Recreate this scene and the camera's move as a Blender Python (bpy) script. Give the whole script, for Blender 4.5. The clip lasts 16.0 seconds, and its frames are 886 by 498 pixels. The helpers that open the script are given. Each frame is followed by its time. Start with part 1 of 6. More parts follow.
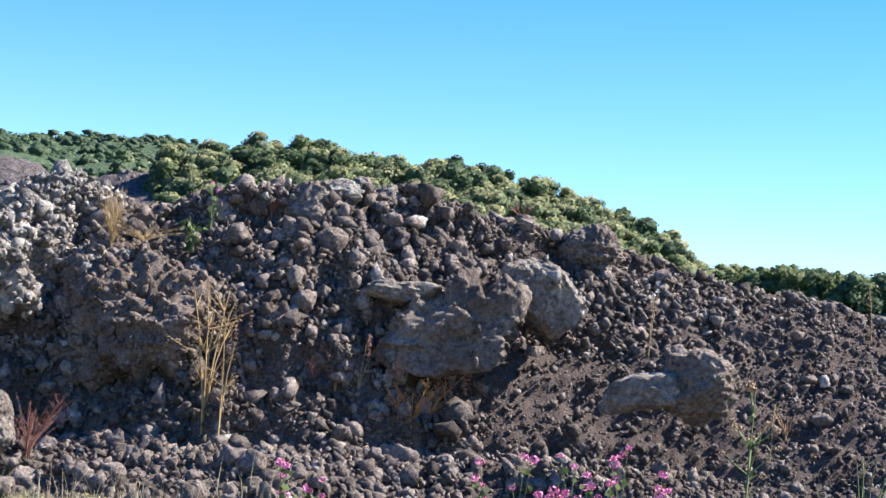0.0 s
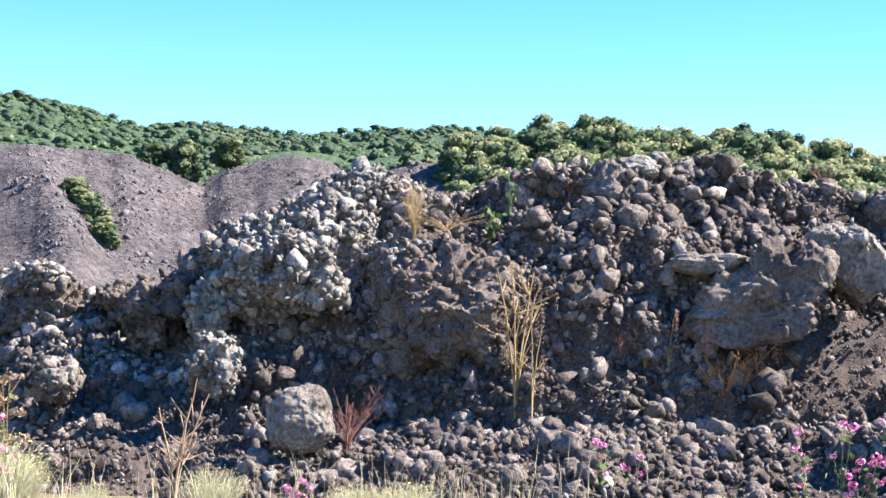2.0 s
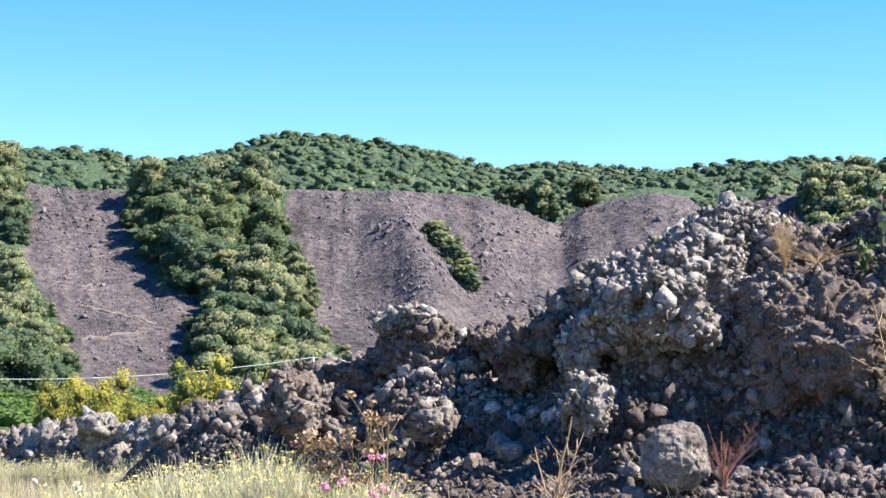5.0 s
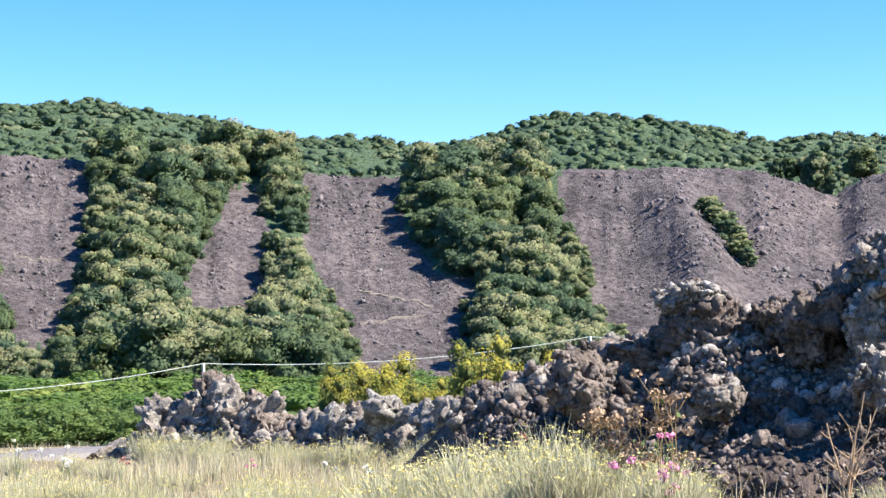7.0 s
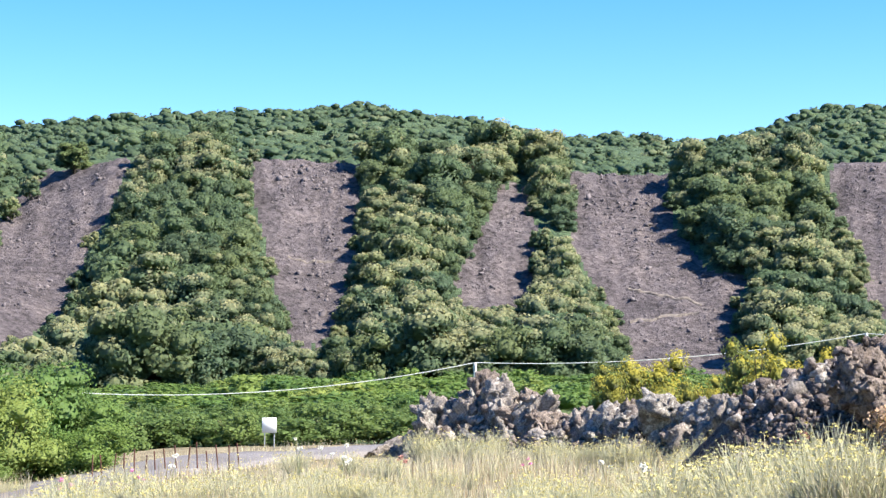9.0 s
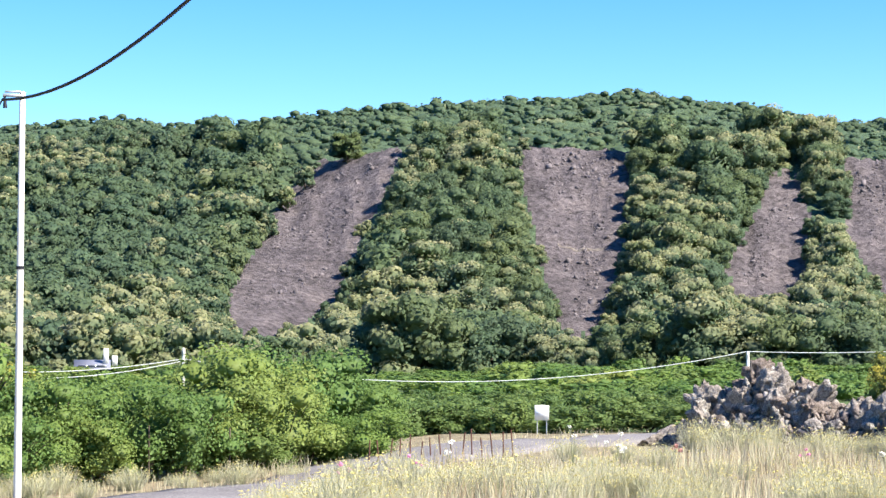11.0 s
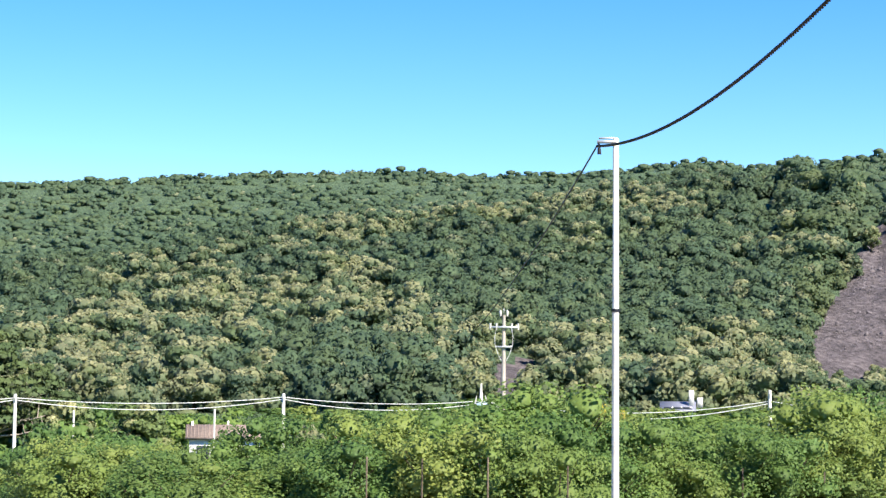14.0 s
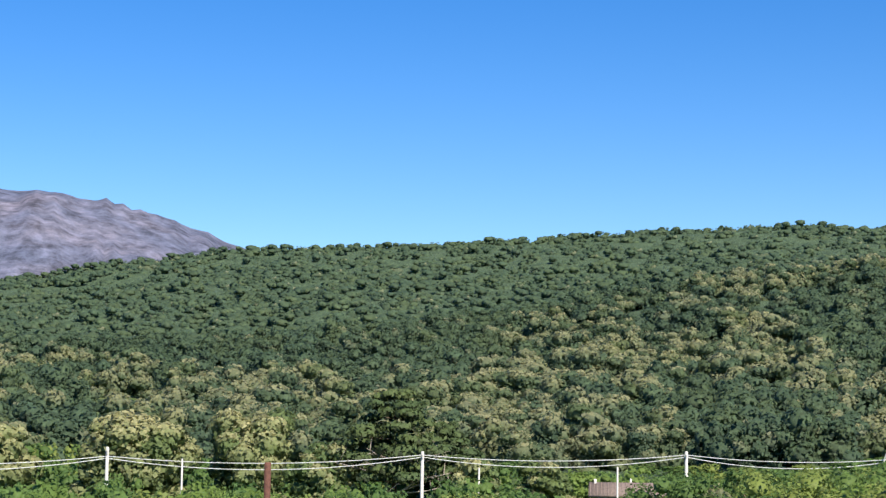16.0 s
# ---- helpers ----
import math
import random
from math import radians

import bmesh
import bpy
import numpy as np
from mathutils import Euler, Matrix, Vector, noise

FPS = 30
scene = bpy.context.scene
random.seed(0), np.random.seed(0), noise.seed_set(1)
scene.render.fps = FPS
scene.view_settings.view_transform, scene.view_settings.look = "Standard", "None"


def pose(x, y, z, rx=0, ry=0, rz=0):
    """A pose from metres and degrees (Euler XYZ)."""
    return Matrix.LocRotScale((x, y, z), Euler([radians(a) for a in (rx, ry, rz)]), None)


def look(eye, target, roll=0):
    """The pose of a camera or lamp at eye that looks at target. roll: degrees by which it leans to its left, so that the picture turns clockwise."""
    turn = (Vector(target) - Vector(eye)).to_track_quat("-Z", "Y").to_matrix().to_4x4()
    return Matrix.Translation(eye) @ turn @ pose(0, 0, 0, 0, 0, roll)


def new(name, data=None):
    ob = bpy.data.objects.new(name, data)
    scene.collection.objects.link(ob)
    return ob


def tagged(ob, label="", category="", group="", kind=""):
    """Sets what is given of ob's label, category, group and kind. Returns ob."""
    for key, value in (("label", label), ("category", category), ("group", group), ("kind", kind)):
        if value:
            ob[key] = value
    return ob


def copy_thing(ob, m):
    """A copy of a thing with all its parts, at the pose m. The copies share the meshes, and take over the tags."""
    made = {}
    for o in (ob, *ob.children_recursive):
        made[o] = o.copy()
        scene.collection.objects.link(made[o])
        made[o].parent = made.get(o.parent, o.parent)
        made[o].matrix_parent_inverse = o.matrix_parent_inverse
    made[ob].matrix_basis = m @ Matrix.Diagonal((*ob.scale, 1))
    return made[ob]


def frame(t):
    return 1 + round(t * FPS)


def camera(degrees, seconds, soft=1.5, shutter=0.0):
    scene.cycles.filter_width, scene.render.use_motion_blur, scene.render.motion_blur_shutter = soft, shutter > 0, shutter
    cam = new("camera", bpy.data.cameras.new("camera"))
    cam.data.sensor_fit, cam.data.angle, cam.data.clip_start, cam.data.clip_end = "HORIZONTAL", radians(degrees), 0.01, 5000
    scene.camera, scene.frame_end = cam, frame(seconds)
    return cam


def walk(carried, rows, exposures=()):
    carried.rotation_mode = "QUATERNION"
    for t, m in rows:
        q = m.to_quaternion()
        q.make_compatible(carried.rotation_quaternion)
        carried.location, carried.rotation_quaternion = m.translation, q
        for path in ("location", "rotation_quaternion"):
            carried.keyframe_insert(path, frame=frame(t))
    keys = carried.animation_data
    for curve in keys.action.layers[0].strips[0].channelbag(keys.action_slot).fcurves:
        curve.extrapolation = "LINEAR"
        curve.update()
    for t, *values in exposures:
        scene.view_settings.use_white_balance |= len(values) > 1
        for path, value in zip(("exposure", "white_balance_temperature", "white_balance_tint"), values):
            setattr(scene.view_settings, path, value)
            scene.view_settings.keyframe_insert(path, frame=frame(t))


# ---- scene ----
EYE = 1.65
ARM = 0.6
# seconds, pan, tilt, lean of a handheld pan to the left
TURNS = [
    (0.0, 0.000, 4.822, 4.618), (0.5, 2.022, 4.166, 3.706), (1.0, 4.445, 3.767, 3.177), (1.5, 6.797, 3.698, 1.984),
    (2.0, 8.596, 3.756, 1.469), (2.5, 10.267, 3.934, 0.992), (3.0, 11.976, 4.415, 0.244), (3.5, 13.902, 4.937, 0.618),
    (3.7, 14.598, 5.071, 0.897), (5.8, 22.492, 4.230, 0.071), (6.0, 23.400, 4.124, 0.035), (6.5, 25.478, 3.994, 0.401),
    (7.0, 27.252, 4.040, -0.311), (7.5, 29.280, 4.059, -0.326), (8.0, 31.170, 4.046, -0.114), (8.5, 33.223, 4.038, -0.137),
    (9.0, 35.182, 4.057, -0.500), (9.2, 36.039, 4.089, -0.497), (11.3, 44.229, 3.698, -0.064), (11.5, 44.950, 3.690, -0.074),
    (12.0, 46.954, 3.640, 0.179), (12.5, 49.935, 3.547, 0.589), (13.0, 54.453, 3.450, 0.472), (13.5, 57.718, 3.806, 0.556),
    (14.0, 60.257, 4.910, 0.541), (14.5, 62.572, 5.752, 0.717), (15.0, 64.353, 6.060, 0.361), (15.5, 67.707, 6.378, 0.151),
    (16.0, 72.040, 6.469, 0.780)]
cam = camera(25.75, 16.0, soft=1.4)
walk(cam, [(t, pose(-ARM * math.sin(radians(a)), ARM * math.cos(radians(a)), EYE, 90 + b, 0, a) @ pose(0, 0, 0, 0, 0, c))
           for t, a, b, c in TURNS],
     exposures=[(0.0, 1.5), (1.0, 1.6), (2.0, 1.95), (3.5, 1.8), (7.0, 1.55), (9.0, 1.6), (12.5, 1.55), (14.0, 1.4), (15.0, 0.93), (16.0, 0.74)])

# ---- light ----
SUN_AZ, SUN_EL = -77.0, 46.0
sky_world = bpy.data.worlds.new("world")
scene.world = sky_world
sky_world.use_nodes = True
wn = sky_world.node_tree
bg = wn.nodes["Background"]
sky = wn.nodes.new("ShaderNodeTexSky")
sky.sky_type, sky.sun_disc = "NISHITA", False
sky.sun_elevation, sky.sun_rotation = radians(SUN_EL), radians(-SUN_AZ)
sky.altitude, sky.air_density, sky.dust_density, sky.ozone_density = 900, 1.0, 0.0, 2.2
rich = wn.nodes.new("ShaderNodeHueSaturation")
rich.inputs["Saturation"].default_value = 1.45
rich.inputs["Hue"].default_value = 0.512
wn.links.new(sky.outputs[0], rich.inputs["Color"])
wn.links.new(rich.outputs[0], bg.inputs[0])
bg.inputs[1].default_value = 0.095
sun = new("sun", bpy.data.lights.new("sun", "SUN"))
sun.data.energy, sun.data.angle, sun.data.color = 5.0, radians(0.53), (1.0, 0.93, 0.82)
sa, se = radians(SUN_AZ), radians(SUN_EL)
sun.matrix_world = look((-math.sin(sa) * math.cos(se) * 50, math.cos(sa) * math.cos(se) * 50, math.sin(se) * 50), (0, 0, 0))


# ---- numeric helpers ----
def polar(az, r, z):
    a = np.radians(az)
    return np.stack(np.broadcast_arrays(-np.sin(a) * r, np.cos(a) * r, z), -1)


def up_at(r, el):
    return EYE + np.asarray(r) * np.tan(np.radians(el))


def hash01(i, j, k, seed):
    h = (i * 374761393 + j * 668265263 + k * 2147483647 + seed * 1274126177) & 0xFFFFFFFF
    h = ((h ^ (h >> 13)) * 1274126177) & 0xFFFFFFFF
    h = ((h ^ (h >> 16)) * 2246822519) & 0xFFFFFFFF
    return ((h ^ (h >> 15)) & 0xFFFF) / 65535.0


def vnoise(p, seed=0):
    """Smooth value noise, -1 to 1, of an array of points."""
    b = np.floor(p).astype(np.int64)
    f = p - b
    f = f * f * (3 - 2 * f)
    out = 0
    for dx in (0, 1):
        for dy in (0, 1):
            for dz in (0, 1):
                w = (f[..., 0] if dx else 1 - f[..., 0]) * (f[..., 1] if dy else 1 - f[..., 1]) * (f[..., 2] if dz else 1 - f[..., 2])
                out = out + w * hash01(b[..., 0] + dx, b[..., 1] + dy, b[..., 2] + dz, seed)
    return out * 2 - 1


def fbm(p, octaves=4, seed=0):
    out, amp = 0, 1.0
    for o in range(octaves):
        out = out + amp * vnoise(p * 2 ** o, seed + o)
        amp *= 0.5
    return out


def worley(p, seed=0):
    """Distance to the nearest scattered seed of a unit cell grid."""
    b = np.floor(p).astype(np.int64)
    best = np.full(p.shape[:-1], 9.0)
    for dx in (-1, 0, 1):
        for dy in (-1, 0, 1):
            for dz in (-1, 0, 1):
                c = b + np.array((dx, dy, dz))
                q = np.stack([c[..., k] + hash01(c[..., 0], c[..., 1], c[..., 2], seed + k) for k in range(3)], -1)
                best = np.minimum(best, ((p - q) ** 2).sum(-1))
    return np.sqrt(best)


def mesh_np(name, verts, faces, mats, floats=None, index=None, smooth=False, normals=None):
    me = bpy.data.meshes.new(name)
    verts = np.asarray(verts, float)
    faces = np.asarray(faces, np.int32)
    n, k = faces.shape
    me.vertices.add(len(verts))
    me.vertices.foreach_set("co", verts.astype(np.float32).ravel())
    me.loops.add(n * k)
    me.loops.foreach_set("vertex_index", faces.ravel())
    me.polygons.add(n)
    me.polygons.foreach_set("loop_start", np.arange(0, n * k, k, dtype=np.int32))
    me.polygons.foreach_set("loop_total", np.full(n, k, np.int32))
    for m in (mats if isinstance(mats, (list, tuple)) else [mats]):
        me.materials.append(m)
    if index is not None:
        me.polygons.foreach_set("material_index", np.asarray(index, np.int32))
    if smooth:
        me.polygons.foreach_set("use_smooth", np.ones(n, bool))
    for key, values in (floats or {}).items():
        at = me.attributes.new(key, "FLOAT", "POINT")
        at.data.foreach_set("value", np.asarray(values, np.float32))
    me.update(calc_edges=True)
    me.validate()
    if normals is not None:
        me.normals_split_custom_set_from_vertices(np.asarray(normals, np.float32))
    return me


def part(name, me, parent, label="", place=None):
    ob = new(name, me)
    ob.parent = parent
    if place is not None:
        ob.matrix_basis = place
    if label:
        tagged(ob, label)
    return ob


def thing(name, x, y, z, label, category, group="", rz=0.0):
    ob = new(name)
    ob.empty_display_size = 0.1
    ob.matrix_basis = pose(x, y, z, 0, 0, rz)
    return tagged(ob, label, category, group)


def spot(az, r, z):
    return tuple(float(v) for v in polar(az, r, z))


def grid_faces(nu, nv):
    a = (np.arange(nu - 1)[:, None] * nv + np.arange(nv - 1)[None, :]).ravel()
    return np.stack([a, a + nv, a + nv + 1, a + 1], 1)


def tris(f):
    f = np.asarray(f)
    return f if f.shape[1] == 3 else np.concatenate([f[:, [0, 1, 2]], f[:, [0, 2, 3]]])


class Heap:
    """Collects pieces with quads or triangles (as degenerate-free lists) into one mesh."""

    def __init__(self):
        self.v, self.f, self.a, self.m, self.n, self.up = [], [], {}, [], 0, []

    def add(self, v, f, m=0, normals=None, **floats):
        f = np.asarray(f)
        self.v.append(v)
        if normals is not None:
            self.up.append(normals)
        self.f.append(f + self.n)
        self.m.append(np.full(len(f), m))
        for key, value in floats.items():
            self.a.setdefault(key, []).append(np.broadcast_to(np.asarray(value, float), (len(v),)))
        self.n += len(v)

    def mesh(self, name, mats, smooth=False):
        return mesh_np(name, np.concatenate(self.v), np.concatenate(self.f), mats,
                       {k: np.concatenate(a) for k, a in self.a.items()}, np.concatenate(self.m), smooth,
                       np.concatenate(self.up) if self.up else None)


def tube(points, radii, sides=5):
    """Rings along a line; quads."""
    points = np.asarray(points, float)
    n = len(points)
    radii = np.broadcast_to(np.asarray(radii, float), (n,))
    d = np.gradient(points, axis=0)
    d /= np.linalg.norm(d, axis=1)[:, None] + 1e-9
    ref = np.where(np.abs(d[:, 2:3]) > 0.9, np.array([[1.0, 0, 0]]), np.array([[0, 0, 1.0]]))
    u = np.cross(d, ref)
    u /= np.linalg.norm(u, axis=1)[:, None] + 1e-9
    w = np.cross(d, u)
    t = np.arange(sides) / sides * 2 * np.pi
    v = points[:, None] + radii[:, None, None] * (np.cos(t)[None, :, None] * u[:, None] + np.sin(t)[None, :, None] * w[:, None])
    i, j = np.meshgrid(np.arange(n - 1), np.arange(sides), indexing="ij")
    i, j = i.ravel(), j.ravel()
    k = (j + 1) % sides
    f = np.stack([i * sides + j, i * sides + k, (i + 1) * sides + k, (i + 1) * sides + j], 1)
    cap = len(v.reshape(-1, 3))
    v = np.concatenate([v.reshape(-1, 3), points[[0, -1]]])
    j0 = np.arange(0, sides)
    k0 = (j0 + 1) % sides
    f0 = np.stack([np.full(sides, cap), k0, j0, np.full(sides, cap)], 1)[:, [0, 1, 2, 2]]
    return v, f


def box(sx, sy, sz, z0=0.0, bevel=0.0):
    """A box standing on z0, its upright and top edges chamfered."""
    b = min(bevel, sx / 3, sy / 3, sz / 3)
    hx, hy = sx / 2, sy / 2
    ring = lambda i, z: [(-hx + i, -hy, z), (hx - i, -hy, z), (hx, -hy + i, z), (hx, hy - i, z), (hx - i, hy, z), (-hx + i, hy, z), (-hx, hy - i, z), (-hx, -hy + i, z)]
    e = max(b, 1e-3)
    low, mid = ring(e, z0), ring(e, z0 + sz - e)
    hx, hy = hx - e, hy - e
    top = ring(e, z0 + sz)
    v = np.array(low + mid + top + [(0, 0, z0 + sz), (0, 0, z0)])
    f = []
    for lev in (0, 8):
        f += [(lev + i, lev + (i + 1) % 8, lev + 8 + (i + 1) % 8, lev + 8 + i) for i in range(8)]
    for i in range(0, 8, 2):
        f.append((24, 16 + i, 16 + (i + 1) % 8, 16 + (i + 2) % 8))
        f.append((25, (i + 2) % 8, (i + 1) % 8, i))
    return v, np.array(f)


# ---- materials ----
def material(name, rough=0.9, spec=0.2):
    m = bpy.data.materials.new(name)
    m.use_nodes = True
    nt = m.node_tree
    p = nt.nodes["Principled BSDF"]
    p.inputs["Roughness"].default_value = rough
    p.inputs["Specular IOR Level"].default_value = spec
    return m, nt, p


def node(nt, kind, **values):
    n = nt.nodes.new(kind)
    for key, value in values.items():
        n.inputs[key].default_value = value
    return n


def ramp(nt, source, stops):
    n = nt.nodes.new("ShaderNodeValToRGB")
    while len(n.color_ramp.elements) < len(stops):
        n.color_ramp.elements.new(0.5)
    for e, (at, c) in zip(n.color_ramp.elements, stops):
        e.position, e.color = at, (*c, 1)
    nt.links.new(source, n.inputs[0])
    return n.outputs[0]


def world_noise(nt, scale, detail=6, rough=0.6, stretch=None):
    g = nt.nodes.new("ShaderNodeNewGeometry")
    src = g.outputs["Position"]
    if stretch:
        mp = nt.nodes.new("ShaderNodeMapping")
        mp.inputs["Scale"].default_value = stretch
        nt.links.new(src, mp.inputs[0])
        src = mp.outputs[0]
    n = node(nt, "ShaderNodeTexNoise", Scale=scale, Detail=detail, Roughness=rough)
    nt.links.new(src, n.inputs["Vector"])
    return n.outputs["Fac"]


def mix(nt, fac, a, b, kind="MIX"):
    n = nt.nodes.new("ShaderNodeMix")
    n.data_type, n.blend_type = "RGBA", kind
    for slot, value in ((0, fac), (6, a), (7, b)):
        if isinstance(value, (int, float)):
            n.inputs[slot].default_value = value
        elif isinstance(value, tuple):
            n.inputs[slot].default_value = (*value, 1)
        else:
            nt.links.new(value, n.inputs[slot])
    return n.outputs[2]


def bumped(nt, p, height, strength, distance):
    b = node(nt, "ShaderNodeBump", Strength=strength, Distance=distance)
    nt.links.new(height, b.inputs["Height"])
    nt.links.new(b.outputs[0], p.inputs["Normal"])


def earthy(name, dark, mid, light, scale, fine, bump, dist, rough=0.95, spots=None, spot_scale=3.0, spot_at=0.6, apart=0.0):
    m, nt, p = material(name, rough, 0.15)
    big = ramp(nt, world_noise(nt, scale, 4), [(0.3, dark), (0.5, mid), (0.72, light)])
    grain = world_noise(nt, fine, 8, 0.7)
    tone = ramp(nt, grain, [(0.34, (0.4, 0.4, 0.4)), (0.66, (1.6, 1.6, 1.6))])
    col = mix(nt, 1.0, big, tone, "MULTIPLY")
    if spots:
        s = ramp(nt, world_noise(nt, spot_scale, 7, 0.72), [(spot_at, (0, 0, 0)), (spot_at + 0.1, (1, 1, 1))])
        col = mix(nt, s, col, spots)
    if apart:
        geo = nt.nodes.new("ShaderNodeNewGeometry")
        own = ramp(nt, geo.outputs["Random Per Island"], [(0.0, (1 - apart,) * 3), (0.75, (1.0, 0.99, 0.98)), (1.0, (1 + apart, 1 + apart * 0.97, 1 + apart * 0.93))])
        col = mix(nt, 1.0, col, own, "MULTIPLY")
    nt.links.new(col, p.inputs["Base Color"])
    both = mix(nt, 0.4, grain, world_noise(nt, fine * 0.3, 5, 0.65))
    bumped(nt, p, both, bump, dist)
    return m


def plain(name, color, rough=0.6, vary=0.25, scale=8.0, metal=0.0):
    m, nt, p = material(name, rough, 0.3)
    t = ramp(nt, world_noise(nt, scale, 5), [(0.3, tuple(c * (1 - vary) for c in color)), (0.7, tuple(min(1, c * (1 + vary)) for c in color))])
    nt.links.new(t, p.inputs["Base Color"])
    p.inputs["Metallic"].default_value = metal
    return m


def leafy(name, greens, bloom=None, back=0.25, clump=0.0, soft=1.3):
    """Leaves: tone from the tree's tint, each leaf's own chance and, where given, cream blossom."""
    m, nt, p = material(name, 0.6, 0.25)
    tint = nt.nodes.new("ShaderNodeAttribute")
    tint.attribute_name = "tint"
    info = nt.nodes.new("ShaderNodeObjectInfo")
    geo = nt.nodes.new("ShaderNodeNewGeometry")
    add = nt.nodes.new("ShaderNodeMath")
    add.operation = "WRAP"
    add.inputs[1].default_value, add.inputs[2].default_value = 1.0, 0.0
    sm = nt.nodes.new("ShaderNodeMath")
    sm.operation = "ADD"
    nt.links.new(tint.outputs["Fac"], sm.inputs[0])
    nt.links.new(info.outputs["Random"], sm.inputs[1])
    nt.links.new(sm.outputs[0], add.inputs[0])
    n = len(greens)
    col = ramp(nt, add.outputs[0], [(i / (n - 1), c) for i, c in enumerate(greens)])
    own = ramp(nt, geo.outputs["Random Per Island"], [(0.0, (0.86, 0.86, 0.85)), (1.0, (1.14, 1.13, 1.1))])
    col = mix(nt, 1.0, col, own, "MULTIPLY")
    if clump:
        grain = world_noise(nt, clump, 8, 0.85)
        col = mix(nt, 1.0, col, ramp(nt, grain, [(0.34, (0.58, 0.6, 0.62)), (0.5, (0.98, 0.98, 0.98)), (0.66, (1.4, 1.37, 1.28))]), "MULTIPLY")
        bumped(nt, p, grain, 0.5, 0.5 / clump)
    up = nt.nodes.new("ShaderNodeVectorMath")
    up.operation = "MULTIPLY_ADD"
    src = p.inputs["Normal"].links[0].from_socket if p.inputs["Normal"].is_linked else geo.outputs["Normal"]
    nt.links.new(src, up.inputs[0])
    up.inputs[1].default_value, up.inputs[2].default_value = (0.5, 0.5, 0.5), (0.0, 0.0, 0.5 * soft)
    unit = nt.nodes.new("ShaderNodeVectorMath")
    unit.operation = "NORMALIZE"
    nt.links.new(up.outputs[0], unit.inputs[0])
    nt.links.new(unit.outputs[0], p.inputs["Normal"])
    if bloom:
        b = nt.nodes.new("ShaderNodeAttribute")
        b.attribute_name = "bloom"
        if clump:
            speck = ramp(nt, world_noise(nt, clump * 3.0, 4, 0.7), [(0.3, (0.25, 0.25, 0.25)), (0.5, (1, 1, 1))])
            amount = mix(nt, 1.0, b.outputs["Color"], speck, "MULTIPLY")
        else:
            amount = b.outputs["Fac"]
        col = mix(nt, amount, col, bloom)
    nt.links.new(col, p.inputs["Base Color"])
    tr = nt.nodes.new("ShaderNodeBsdfTranslucent")
    nt.links.new(col, tr.inputs[0])
    mx = nt.nodes.new("ShaderNodeMixShader")
    mx.inputs[0].default_value = back
    nt.links.new(p.outputs[0], mx.inputs[1])
    nt.links.new(tr.outputs[0], mx.inputs[2])
    nt.links.new(mx.outputs[0], nt.nodes["Material Output"].inputs[0])
    return m


M_LAVA = earthy("lava clinker", (0.112, 0.088, 0.077), (0.185, 0.15, 0.129), (0.28, 0.232, 0.198), 1.8, 22, 1.0, 0.09, spots=(0.3, 0.28, 0.25), spot_scale=5, spot_at=0.6)
M_LICHEN = earthy("lichened lava", (0.12, 0.1, 0.09), (0.22, 0.2, 0.176), (0.36, 0.335, 0.3), 3.4, 20, 1.0, 0.08, spots=(0.46, 0.44, 0.395), spot_scale=9, spot_at=0.54)
M_GREY = earthy("grey weathered lava", (0.13, 0.108, 0.095), (0.235, 0.205, 0.18), (0.36, 0.32, 0.285), 2.2, 22, 1.0, 0.07, spots=(0.42, 0.395, 0.35), spot_scale=6, spot_at=0.56)
# darker than the stones: shade of the gaps between them put into colour
M_GRIT_SHADE = earthy("clinker grit darkened for gap shade", (0.072, 0.055, 0.048), (0.118, 0.092, 0.08), (0.165, 0.13, 0.112), 1.4, 30, 1.0, 0.07)
M_GRAVEL = earthy("volcanic gravel", (0.062, 0.047, 0.044), (0.09, 0.07, 0.064), (0.12, 0.096, 0.088), 0.8, 45, 1.0, 0.06)
M_CLINKER = earthy("loose clinker", (0.102, 0.084, 0.077), (0.17, 0.141, 0.128), (0.255, 0.215, 0.195), 2.2, 26, 1.0, 0.06, spots=(0.3, 0.27, 0.25), spot_scale=8, spot_at=0.62, apart=0.5)
M_CLINKER_PALE = earthy("lichened clinker", (0.165, 0.146, 0.134), (0.285, 0.26, 0.24), (0.44, 0.41, 0.377), 4.0, 26, 1.0, 0.06, spots=(0.48, 0.455, 0.42), spot_scale=11, spot_at=0.58, apart=0.45)
M_BLOCK = earthy("brown baked lava", (0.105, 0.079, 0.067), (0.165, 0.13, 0.11), (0.235, 0.188, 0.16), 2.4, 30, 1.0, 0.06)
M_SCREE = earthy("quarry scree", (0.065, 0.056, 0.059), (0.105, 0.09, 0.093), (0.15, 0.126, 0.124), 0.1, 0.9, 1.0, 1.4, spots=(0.24, 0.19, 0.14), spot_scale=0.05, spot_at=0.66)
M_TRACK = earthy("pale trodden grit", (0.115, 0.1, 0.09), (0.145, 0.124, 0.108), (0.175, 0.15, 0.13), 0.3, 2.0, 0.6, 0.2)
M_SCREE_STONE = plain("scree stone", (0.125, 0.108, 0.111), 0.95, 0.5, 0.7)
M_WOODFLOOR = earthy("undergrowth", (0.052, 0.082, 0.046), (0.07, 0.106, 0.058), (0.088, 0.126, 0.066), 0.25, 1.4, 1.0, 1.2)
M_MEADOW = earthy("dry meadow", (0.14, 0.115, 0.07), (0.21, 0.175, 0.11), (0.31, 0.265, 0.17), 0.5, 9, 1.0, 0.08, spots=(0.13, 0.1, 0.075), spot_scale=0.6, spot_at=0.66)
